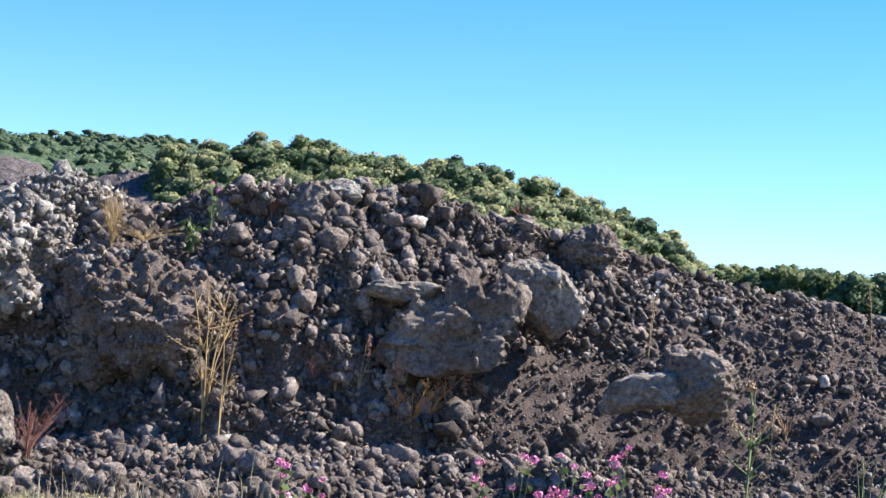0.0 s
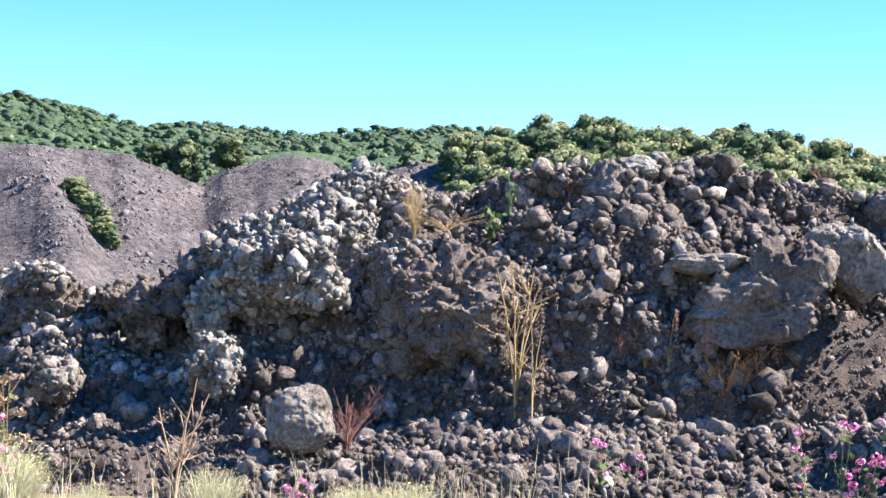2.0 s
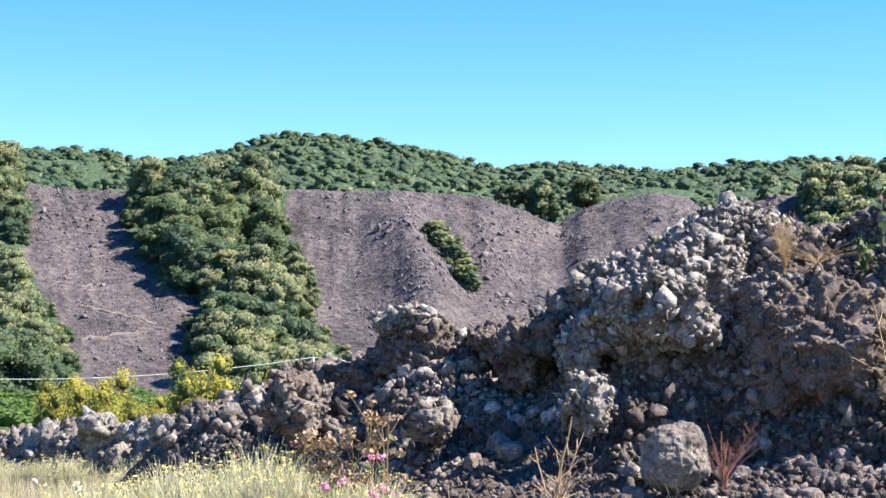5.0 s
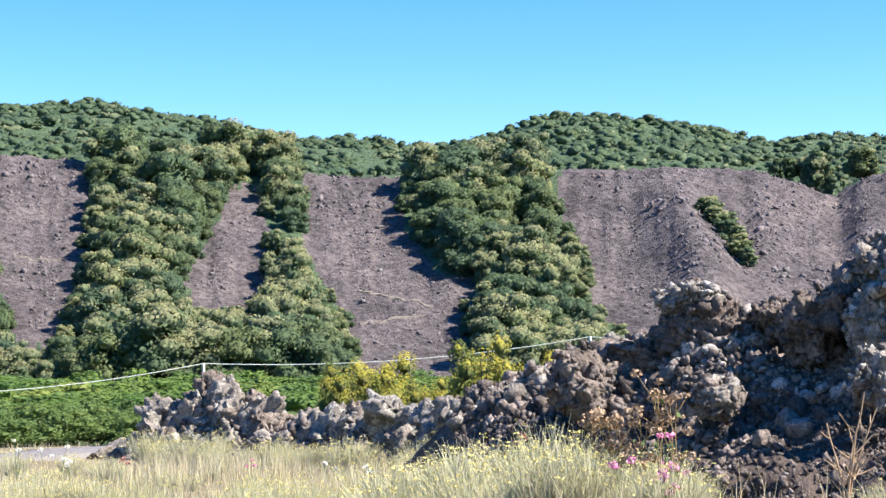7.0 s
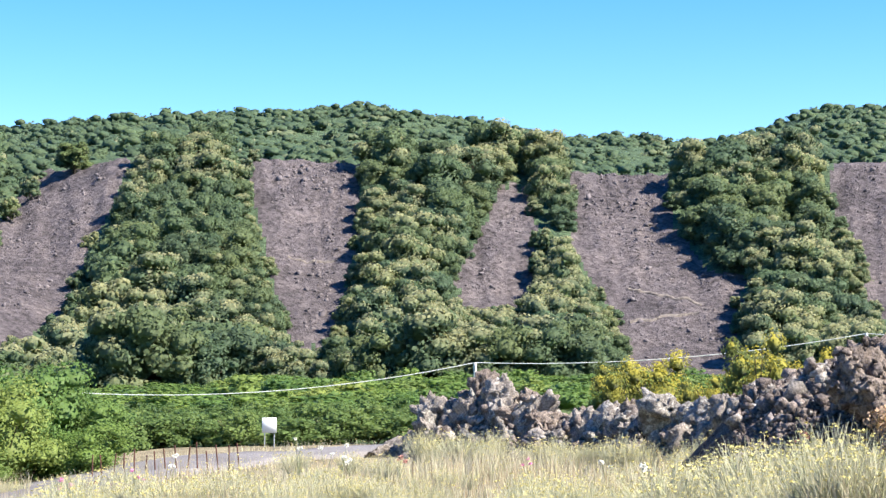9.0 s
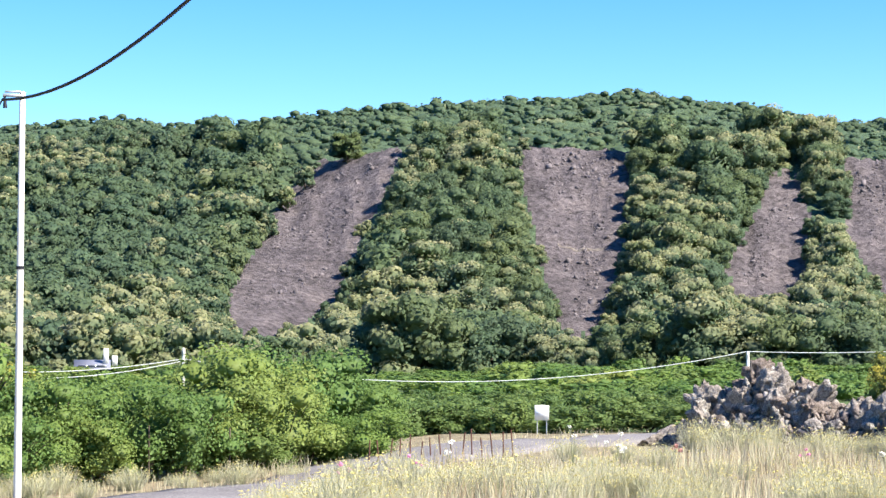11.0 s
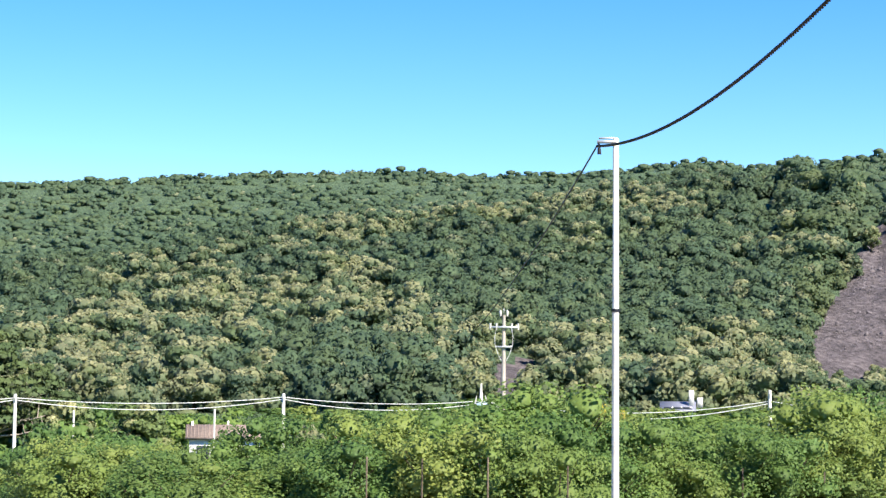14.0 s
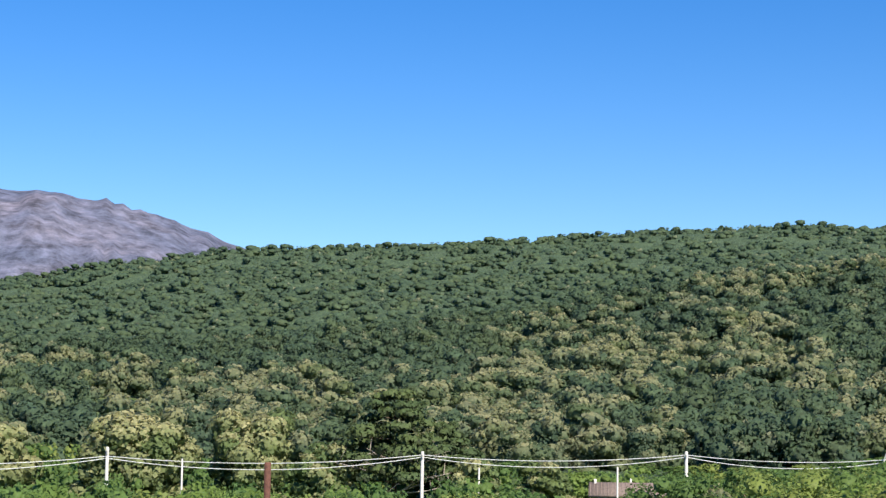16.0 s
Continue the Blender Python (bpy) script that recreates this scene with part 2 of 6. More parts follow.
M_FIELD = earthy("green field", (0.045, 0.07, 0.022), (0.065, 0.095, 0.03), (0.1, 0.12, 0.05), 0.2, 3, 0.6, 0.1)
M_ROAD = earthy("worn asphalt road", (0.13, 0.12, 0.118), (0.17, 0.158, 0.154), (0.22, 0.205, 0.2), 0.5, 25, 0.3, 0.01)
# blue of the haze is mixed into the mountain's base colours
M_MOUNTAIN = earthy("volcanic mountain with haze blue", (0.085, 0.098, 0.145), (0.115, 0.122, 0.172), (0.165, 0.155, 0.195), 0.006, 0.03, 0.6, 30)
M_BARK = earthy("bark", (0.05, 0.04, 0.03), (0.09, 0.07, 0.05), (0.14, 0.11, 0.08), 1.0, 20, 0.6, 0.02)
M_LEAF_WOOD = leafy("chestnut foliage", [(0.1, 0.16, 0.095), (0.14, 0.195, 0.095), (0.108, 0.168, 0.1), (0.165, 0.21, 0.095), (0.1, 0.155, 0.095)], bloom=(0.48, 0.46, 0.25), back=0.55, clump=1.5, soft=0.45)
M_LEAF_CHESTNUT = leafy("blossoming chestnut foliage", [(0.12, 0.19, 0.075), (0.17, 0.22, 0.08), (0.13, 0.2, 0.08)], bloom=(0.56, 0.52, 0.27), back=0.45, clump=3.0, soft=0.3)
M_LEAF_FAR = leafy("far wood foliage", [(0.1, 0.16, 0.098), (0.12, 0.18, 0.1), (0.105, 0.166, 0.102), (0.134, 0.19, 0.098), (0.098, 0.158, 0.098)], bloom=(0.42, 0.42, 0.25), back=0.55, clump=0.9, soft=1.0)
M_LEAF_PINE = leafy("pine foliage", [(0.07, 0.11, 0.045), (0.11, 0.15, 0.055)], back=0.3, clump=2.0)
M_LEAF_BUSH = leafy("shrub foliage", [(0.085, 0.155, 0.042), (0.18, 0.26, 0.06), (0.115, 0.2, 0.052), (0.24, 0.29, 0.075), (0.095, 0.17, 0.048), (0.145, 0.23, 0.063)], back=0.46, soft=0.5)
M_LEAF_VINE = leafy("vineyard foliage", [(0.1, 0.165, 0.05), (0.15, 0.21, 0.06), (0.12, 0.185, 0.055)], back=0.45, soft=0.5)
M_BROOM = leafy("broom foliage", [(0.12, 0.15, 0.04), (0.19, 0.2, 0.045), (0.14, 0.16, 0.04)], bloom=(0.54, 0.46, 0.07), back=0.4)
M_GRASS = leafy("dry grass", [(0.46, 0.41, 0.27), (0.56, 0.51, 0.37), (0.33, 0.33, 0.18), (0.36, 0.27, 0.17), (0.52, 0.46, 0.31), (0.3, 0.22, 0.145)], back=0.45)
M_STEM_DRY = plain("dry straw stem", (0.36, 0.25, 0.12), 0.8)
M_RUSSET = plain("orange dried herb", (0.42, 0.2, 0.07), 0.8)
M_STEM_RED = plain("reddish dry stem", (0.24, 0.11, 0.085), 0.8)
M_STEM_GREEN = plain("green stem", (0.14, 0.18, 0.07), 0.7)
M_STEM_GREY = plain("grey dead twig", (0.34, 0.29, 0.24), 0.85)
M_SEED_RED = plain("red seed head", (0.36, 0.17, 0.14), 0.8)
M_SEED_TAN = plain("tan seed head", (0.36, 0.25, 0.16), 0.85)
M_PINK = plain("pink valerian petals", (0.74, 0.25, 0.45), 0.6)
M_YELLOW = plain("yellow everlasting flowers", (0.66, 0.57, 0.2), 0.6)
M_WHITE_FLOWER = plain("white umbel flowers", (0.75, 0.74, 0.66), 0.6)
M_LEAF_PLANT = leafy("herb leaves", [(0.08, 0.13, 0.04), (0.12, 0.17, 0.06), (0.1, 0.14, 0.05)], back=0.3)
M_STRAW_GREEN = leafy("grey green straw", [(0.44, 0.43, 0.28), (0.58, 0.55, 0.39), (0.34, 0.36, 0.2), (0.5, 0.46, 0.33)], back=0.45)
M_CONCRETE = plain("pale weathered concrete", (0.6, 0.57, 0.51), 0.85, 0.12, 3.0)
M_POLE_OLD = plain("old stained concrete", (0.42, 0.37, 0.31), 0.9, 0.25, 2.0)
M_CABLE = plain("black rubber cable", (0.015, 0.016, 0.022), 0.5)
M_CABLE_PALE = plain("pale aluminium cable", (0.6, 0.6, 0.56), 0.5)
M_STEEL = plain("galvanised steel", (0.45, 0.46, 0.46), 0.45, 0.15, 10, 0.6)
M_RUST = plain("rusty iron", (0.11, 0.05, 0.035), 0.9, 0.4, 12)
M_SIGN = plain("white painted sheet metal", (0.78, 0.78, 0.75), 0.5, 0.06)
M_CERAMIC = plain("grey ceramic", (0.5, 0.48, 0.44), 0.3, 0.08)
M_BLUE = plain("blue grey painted metal", (0.32, 0.42, 0.55), 0.5)
M_PLASTER = plain("white plaster", (0.62, 0.6, 0.56), 0.9, 0.1, 2)
M_ROOF_GREY = plain("grey roof sheet", (0.15, 0.155, 0.19), 0.7, 0.15, 3)
M_ROOF_PINK = plain("faded terracotta tiles", (0.21, 0.16, 0.13), 0.9, 0.25, 6)
M_DARK = plain("dark window pane", (0.03, 0.035, 0.04), 0.15, 0.2)
# ---- the land ----
AZ = np.array([-60, -15, -7.9, -6.9, -5.7, -4.2, -2.6, 0, 5, 9.5, 11.3, 12, 13, 14, 15, 15.75, 16.6, 18.2, 20, 22.3, 24, 27, 31, 38, 40.3, 44.7, 46.5, 48, 50.5, 53, 56, 58.6, 62, 65, 70, 75, 80, 85, 100, 140])
E1 = np.array([3, 4.15, 4.15, 4.6, 5.3, 6.0, 6.35, 6.85, 6.75, 6.2, 5.6, 6.1, 6.3, 6.12, 5.8, 5.26, 5.63, 6.12, 6.3, 6.26, 6.17, 6.0, 6.1, 6.5, 6.6, 6.7, 6.35, 6.7, 6.6, 6.75, 6.1, 5.7, 5.3, 5.0, 4.2, 3.6, 3.2, 3.0, 2.8, 2])
R1 = np.interp(AZ, [-60, 46, 50, 60, 140], [345, 345, 420, 420, 420])
R0 = np.interp(AZ, [-60, 46, 52, 60, 140], [268, 268, 235, 200, 200])
AZ2 = np.array([-60, -8, -4, 0, 5, 9.5, 14, 17.3, 18.6, 20.4, 22.4, 24.3, 25.8, 28.1, 29.7, 31.7, 33.7, 35.3, 37.2, 39.3, 42, 44, 46.5, 48, 50.7, 52.7, 54.7, 57, 60, 62.5, 66, 69, 70.2, 72.4, 75.5, 78.5, 80.1, 81.8, 83.4, 85, 100, 140])
E2 = np.array([1, 3.0, 4.6, 6.3, 6.75, 6.85, 6.75, 6.6, 6.95, 7.38, 7.53, 7.47, 6.9, 6.62, 6.85, 6.95, 7.42, 7.55, 7.82, 7.65, 7.72, 7.64, 7.42, 7.1, 6.95, 7.08, 6.88, 6.62, 6.7, 6.74, 6.58, 6.43, 6.25, 6.17, 6.12, 6.03, 5.9, 5.67, 5.34, 5.05, 4.2, 3])


def land(az, r, rough=True):
    """Height of the ground at that bearing and distance."""
    az, r = np.broadcast_arrays(np.asarray(az, float), np.asarray(r, float))
    r0, r1 = np.interp(az, AZ, R0), np.interp(az, AZ, R1)
    z1 = up_at(r1, np.interp(az, AZ, E1))
    r2 = np.interp(az, [-60, 46, 56, 140], [600, 600, 760, 760])
    z2 = up_at(r2, np.interp(az, AZ2, E2) + np.interp(az, [-2, 4, 10, 13, 18, 74, 80], [0.2, 0.42, 0.42, 0.25, 0.32, 0.32, 0.12]))
    inside = np.interp(az, [-75, -45, 110, 150], [0, 1, 1, 0])
    t1 = np.clip((r - r0) / (r1 - r0), 0, 1)
    t2 = np.clip((r - r1) / (r2 - r1), 0, 1)
    z = 3.5 * np.clip((r - 130) / (r0 - 130), 0, 1)
    z = z - 0.38 * np.clip((az - 43) / 6, 0, 1) * np.clip((r - 16) / 9, 0, 1) * np.clip((150 - r) / 60, 0, 1) * np.clip((140 - az) / 30, 0, 1)
    z = z - 2.0 * np.clip((az - 59) / 6, 0, 1) * np.clip((r - 42) / 25, 0, 1) * np.clip((260 - r) / 60, 0, 1) * np.clip((140 - az) / 30, 0, 1)
    z = z + (z1 - 3.5) * t1 * inside
    z = z + (z2 - z1) * t2 ** 1.25 * inside
    z = z - 0.5 * z * np.clip((r - r2) / 1500, 0, 1)
    near = np.clip((r - 11) / 6.0, 0, 1) * np.clip((31 - az) / 8, 0, 1) * np.clip((45 - r) / 15, 0, 1)
    z = z + 0.5 * near * near * (3 - 2 * near)
    if rough:
        p = polar(az, r, 0 * r)
        z = z + 0.05 * fbm(p * 0.5, 3, 5) * np.clip((r - 4) / 10, 0, 1)
        hill = t1 * (1 - t2)
        z = z + hill * (1 - hill * 0.55) * (1.3 * fbm(p * 0.06, 4, 9) + 0.5 * fbm(p * 0.35, 3, 3) + 2.6 * t1 * (1 - t1) * 2 * (vnoise(np.stack([az * 2.4, 0.02 * r, 0 * az], -1), 17) + 0.35 * vnoise(np.stack([az * 5.0, 0.03 * r, 0 * az], -1), 28)))
        spur = 5.5 * np.exp(-((az - 20.9 + 1.9 * (1 - t1)) / 1.0) ** 2)
        z = z + spur * np.clip(t1 * 4 * (1 - t1), 0, 1) * (1 - t2)
        gully = vnoise(np.stack([az * 7 + 5 * (1 - t1) * np.sin(az * 1.1) + 1.2 * vnoise(p * 0.1, 52), 0.05 * r, 0 * az], -1), 53)
        z = z + hill * (0.3 * gully + 0.32 * vnoise(p * 0.9, 54) + 0.35 * np.abs(vnoise(p * 1.7, 55))) * np.clip(t1 * 8, 0, 1)
        z = z + np.clip(t2 * 4, 0, 1) * (r < 2000) * 1.5 * fbm(p * 0.03, 3, 13)
    return z


# bare strips of the quarry, as bearing and elevation of their outlines
SCREES = [
    [(31.13, 6.9), (28.8, 6.9), (28.82, 4.66), (27.85, 3.31), (26.62, 3.13), (27.3, 1.98), (26.83, 0.8), (27.98, 0.2), (29.29, 0.8), (29.93, 2.68), (31.06, 4.69)],
    [(33.14, 5.9), (33.4, 5.06), (34.08, 3.73), (34.67, 2.9), (33.25, 2.8), (32.83, 3.55), (32.81, 4.72), (32.9, 5.9)],
    [(40.5, 6.2), (40.35, 7.2), (37.95, 7.2), (38.05, 5.09), (38.43, 3.09), (38.85, 1.6), (39.19, 1.6), (39.68, 2.77), (40.09, 4.77)],
    [(45.5, 7.3), (46.7, 6.09), (47.51, 5.25), (48.33, 3.58), (49.32, 2.23), (48.98, 1.7), (47.98, 1.83), (46.65, 2.76), (46.16, 3.76), (45.83, 4.68), (45.25, 5.76), (44.6, 7.3)],
    [(23.4, 6.9), (23.46, 5.53), (22.64, 4.02), (22.49, 2.69), (21.5, 2.01), (20.0, 0.6), (8.0, 0.6), (9.2, 6.3), (11.3, 6.65), (15, 6.6), (15.9, 5.6), (18, 6.9)],
    [(57.9, 1.15), (58.55, 1.05), (58.45, 1.5), (57.85, 1.85)],
]
CLEARING = [(78.6, 1.9), (80.5, 2.15), (83.5, 1.75), (84.5, 1.3), (82.5, 1.1), (80, 1.45)]


def inside_poly(poly, x, y):
    x, y = np.asarray(x), np.asarray(y)
    hit = np.zeros(np.broadcast(x, y).shape, bool)
    for (x0, y0), (x1, y1) in zip(poly, poly[1:] + poly[:1]):
        if y0 != y1:
            hit ^= ((y0 > y) != (y1 > y)) & (x < (x1 - x0) * (y - y0) / (y1 - y0) + x0)
    return hit


def bare(az, el):
    return np.any([inside_poly(p, az, el) for p in SCREES], axis=0)


def build_ground():
    az = np.concatenate([np.arange(-180, -30, 6.0), np.arange(-30, 8, 0.3), np.arange(8, 50, 0.12), np.arange(50, 92, 0.27), np.arange(92, 178, 6.0), [180.0]])
    r = np.concatenate([[0.0, 0.5, 2, 4, 6, 8, 10], np.arange(11, 30, 1.2), np.arange(30, 62, 2.4), np.arange(62, 200, 6.0), np.arange(200, 262, 6.0),
                        np.arange(262, 350, 1.1), np.arange(350, 440, 4.0), np.arange(440, 770, 15.0), [800, 900, 1100, 1500, 2200, 3200, 4500]])
    a, rr = np.meshgrid(az, r, indexing="ij")
    z = land(a, rr)
    v = polar(a, rr, z).reshape(-1, 3)
    f = grid_faces(len(az), len(r))
    ac, rc = a.ravel()[f].mean(1), rr.ravel()[f].mean(1)
    zc = z.ravel()[f].mean(1)
    el = np.degrees(np.arctan2(zc - EYE, rc))
    r1 = np.interp(ac, AZ, R1)
    idx = np.where(rc < np.where((ac > 33) & (ac < 54), 56, 66), 0, np.where(rc < 190, 1, 2))
    wob = 0.12 * vnoise(np.stack([ac * 3, el * 3, 0 * el], 1), 4)
    idx = np.where((bare(ac + wob, el + wob) | bare(ac + wob + 0.4, el) | bare(ac + wob - 0.4, el) | bare(ac, el + 0.3) | bare(ac - 0.3, el + 0.6) | bare(ac + 0.3, el + 0.6)) & (rc > np.where(ac > 52, 205, 240)) & (rc < r1 + np.where(ac < 24, 50, 20)), 3, idx)
    idx = np.where(inside_poly(CLEARING, ac, el) & (rc > 150), 1, idx)
    me = mesh_np("ground", v, f, [M_MEADOW, M_FIELD, M_WOODFLOOR, M_SCREE], None, idx, True)
    return tagged(new("ground", me), "dry grassy ground rising to wooded hills with bare quarry strips", "ground", kind="structure")


build_ground()


def build_mountain():
    az = np.arange(76, 112, 0.25)
    crest = np.interp(az, [76, 78.6, 79, 80.1, 81.8, 83.4, 85, 90, 100, 112], [5.8, 6.42, 6.62, 6.95, 7.45, 7.66, 7.7, 7.82, 7.0, 5.5])
    t = np.linspace(0, 1, 60)
    a, tt = np.meshgrid(az, t, indexing="ij")
    r = 2600 + 1300 * tt
    z = up_at(3900, np.interp(a, az, crest)) * np.sin(tt * np.pi / 2) ** 0.9
    p = polar(a, r, 0 * r)
    z = z + tt * (1 - tt) * 4 * (16 * fbm(p * 0.004, 4, 2) + 9 * (1 - np.abs(vnoise(np.stack([a * 2.2 + tt * 1.5, tt * 1.5, 0 * a], -1), 8)) * 2))
    z = z + 2 * fbm(p * 0.01, 3, 6)
    back = np.stack([polar(az, np.full_like(az, 4400.0), np.zeros_like(az))], 1)
    v = np.concatenate([polar(a, r, z), back], 1)
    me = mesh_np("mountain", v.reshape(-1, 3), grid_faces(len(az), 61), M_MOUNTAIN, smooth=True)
    tagged(new("mountain", me), "distant bare volcanic mountain flank, purple grey with haze put into its colour", "mountain", kind="structure")


build_mountain()


def build_road():
    ka = np.array([78, 66, 60, 56, 54, 50, 47, 45, 43, 40, 36, 30])
    kr = np.array([25.6, 25.6, 26.4, 26.8, 27.8, 31.2, 33.6, 37.2, 43, 47, 51, 58])
    a = np.linspace(78, 30, 160)
    r = np.interp(a, ka[::-1], kr[::-1])
    r = np.convolve(np.pad(r, 6, mode="edge"), np.ones(13) / 13, "valid")
    c = polar(a, r, 0 * r)
    d = np.gradient(c, axis=0)
    d /= np.linalg.norm(d, axis=1)[:, None]
    side = np.stack([-d[:, 1], d[:, 0], 0 * r], 1)
    w = np.linspace(-1.7, 1.7, 9)
    v = c[:, None] + side[:, None] * w[None, :, None]
    rr = np.hypot(v[..., 0], v[..., 1])
    aa = np.degrees(np.arctan2(-v[..., 0], v[..., 1]))
    v[..., 2] = land(aa, rr) + 0.13 - 0.03 * (w / 1.7) ** 2
    skirt = v[:, [0, -1]].copy()
    skirt[..., 2] -= 0.35
    v = np.concatenate([skirt[:, :1], v, skirt[:, 1:]], 1)
    me = mesh_np("road", v.reshape(-1, 3), grid_faces(160, 11), M_ROAD, smooth=True)
    tagged(new("road", me), "narrow worn pale grey asphalt road", "road", kind="structure")


build_road()

# ---- the lava mound ----
CREST_AZ = np.array([-26, -15, -13, -11.1, -8.65, -7, -5.4, -2.9, -1.4, 0.9, 2.6, 3.4, 6.2, 8.1, 10.1, 11.6, 13, 15, 16.6, 17.8, 18.8, 20.5, 21, 22.9, 25.3, 26.7, 29])
CREST_EL = np.array([1.5, 3.0, 3.3, 3.9, 4.1, 4.45, 4.9, 5.4, 5.5, 6.2, 6.3, 6.2, 5.8, 5.0, 5.0, 5.1, 4.8, 3.9, 2.2, 1.7, 1.8, 1.6, 1.4, 1.1, 0.1, -0.6, -3])
CREST_R = np.interp(CREST_AZ, [-26, -5, 5, 11, 15, 20, 24, 29], [23.5, 22.8, 21.4, 22.6, 23, 23.4, 25, 25])
FACE_S = np.array([0, 0.1, 0.2, 0.32, 0.45, 0.6, 0.75, 0.87, 1.0])


def mound(az, s, rough=True):
    """A point of the mound: s 0 at its foot, 0.75 at the crest, 1 at the back."""
    az, s = np.broadcast_arrays(np.asarray(az, float), np.asarray(s, float))
    rc = np.interp(az, CREST_AZ, CREST_R)
    zc = np.maximum(up_at(rc, np.interp(az, CREST_AZ, CREST_EL)), 0.1)
    foot_r = np.interp(az, [-26, 14, 20, 29], [15.6, 15.6, 18.0, 22])
    toe = np.minimum(1.15, zc * 0.6)
    kr = [foot_r, foot_r + 0.45 * (rc - foot_r) * 0.7, foot_r + (rc - foot_r) * 0.55, foot_r + (rc - foot_r) * 0.68, foot_r + (rc - foot_r) * 0.78, foot_r + (rc - foot_r) * 0.9, rc, rc + 2.5, rc + 8]
    kz = [0 * zc - 0.1, toe * 0.45, toe * 0.8, toe, toe + (zc - toe) * 0.42, toe + (zc - toe) * 0.78, zc, zc - 0.05, 0 * zc - 0.4]
    k = np.clip(np.searchsorted(FACE_S, s, side="right") - 1, 0, 7)
    kr, kz = np.stack(kr), np.stack(kz)
    f = (s - FACE_S[k]) / (FACE_S[k + 1] - FACE_S[k])
    pick = lambda arr, i: np.take_along_axis(arr, i[None], 0)[0]
    r = pick(kr, k) * (1 - f) + pick(kr, k + 1) * f
    z = pick(kz, k) * (1 - f) + pick(kz, k + 1) * f
    if rough:
        p = polar(az, r, z)
        on = np.clip(s / 0.1, 0, 1)
        calm = np.interp(az, [-8, 0, 20], [0.35, 1, 1])
        lump = on * calm * (0.36 * vnoise(p * 0.8, 21) + 0.3 * (0.3 - np.abs(vnoise(p * 1.7, 22))) + 0.14 * vnoise(p * 3.4, 23))
        knob = on * (0.09 * (0.42 - worley(p * 2.4, 31) ** 2) + 0.06 * (0.38 - worley(p * 6.0, 37) ** 2) + 0.07 * (0.38 - worley(p * 12.0, 39) ** 2))
        r = r - (lump + knob) * 0.7
        z = z + (lump * 0.35 * np.clip(1.2 - s, 0, 1) + knob * 0.6)
    return polar(az, r, z)


def build_mound():
    az = np.arange(-25, 28.5, 0.11)
    s = np.concatenate([np.linspace(0, 0.74, 96), np.linspace(0.75, 1, 16)])
    a, ss = np.meshgrid(az, s, indexing="ij")
    v = mound(a, ss)
    f = grid_faces(len(az), len(s))
    ac, sc = a.ravel()[f].mean(1), ss.ravel()[f].mean(1)
    c = v.reshape(-1, 3)[f].mean(1)
    idx = np.where((ac < -1 + 1.5 * vnoise(c * 0.7, 3)) & (sc < 0.7), 1, 0)
    idx = np.where((ac > 9) & (sc > 0.5) & (ac < 16) & (vnoise(c * 1.2, 44) > -0.2), 2, idx)
    me = mesh_np("lava_mound", v.reshape(-1, 3), f, [M_GRIT_SHADE, M_GRAVEL, M_LICHEN], None, idx, False)
    return tagged(new("lava_mound", me), "dark rubbly mound of volcanic clinker and gravel", "lava mound", kind="structure")


lava_mound = build_mound()


def ico(sub):
    bm = bmesh.new()
    bmesh.ops.create_icosphere(bm, subdivisions=sub, radius=1)
    v = np.array([x.co[:] for x in bm.verts])
    f = np.array([[x.index for x in p.verts] for p in bm.faces])
    bm.free()
    return v, f


ICO = {s: ico(s) for s in (1, 2, 3, 4, 5, 6)}


def turn(rng, tilt=1.0):
    q = Euler((rng.uniform(-tilt, tilt), rng.uniform(-tilt, tilt), rng.uniform(0, 6.28)))
    return np.array(q.to_matrix())


def chunk(seed):
    """A small angular stone: the hull of a few scattered points."""
    rng = np.random.default_rng(seed)
    p = rng.normal(size=(11, 3))
    p /= np.linalg.norm(p, axis=1)[:, None]
    p *= rng.uniform(0.72, 1.25, (11, 1)) * rng.uniform(0.6, 1.3, 3)
    bm = bmesh.new()
    for q in p:
        bm.verts.new(q)
    bmesh.ops.convex_hull(bm, input=bm.verts)
    for q in [q for q in bm.verts if not q.link_faces]:
        bm.verts.remove(q)
    bmesh.ops.triangulate(bm, faces=bm.faces)
    bm.verts.index_update()
    v = np.array([q.co[:] for q in bm.verts])
    f = np.array([[q.index for q in a.verts] for a in bm.faces])
    bm.free()
    return v, f


CHUNKS = [chunk(300 + i) for i in range(24)]


def crag(sub, seed, lumps=0.35, creases=0.2, cuts=9, boxy=0.0):
    """A unit rock: planes cut off a ball or block, then lumps, sharp creases and pits."""
    rng = np.random.default_rng(seed)
    d, f = ICO[sub]
    v = d.copy()
    if boxy:
        v = v * (1 - boxy + boxy / (np.abs(v) ** 6).sum(1)[:, None] ** (1 / 6))
    for _ in range(cuts):
        n = rng.normal(size=3)
        n /= np.linalg.norm(n)
        v = v - np.maximum(v @ n - rng.uniform(0.55, 0.9), 0)[:, None] * n * 0.92
    off = rng.uniform(-50, 50, 3)
    k = lumps * 0.5 * fbm(v * 1.4 + off, 2, seed)
    k = k + creases * sum(a * (0.32 - np.abs(vnoise(v * q + off, seed + i))) for i, (a, q) in enumerate(((1.0, 2.3), (0.7, 4.7), (0.45, 9.5))))
    k = k + creases * 0.35 * (0.4 - worley(v * 7.0 + off, seed + 3) ** 2)
    return v + d * k[:, None], f


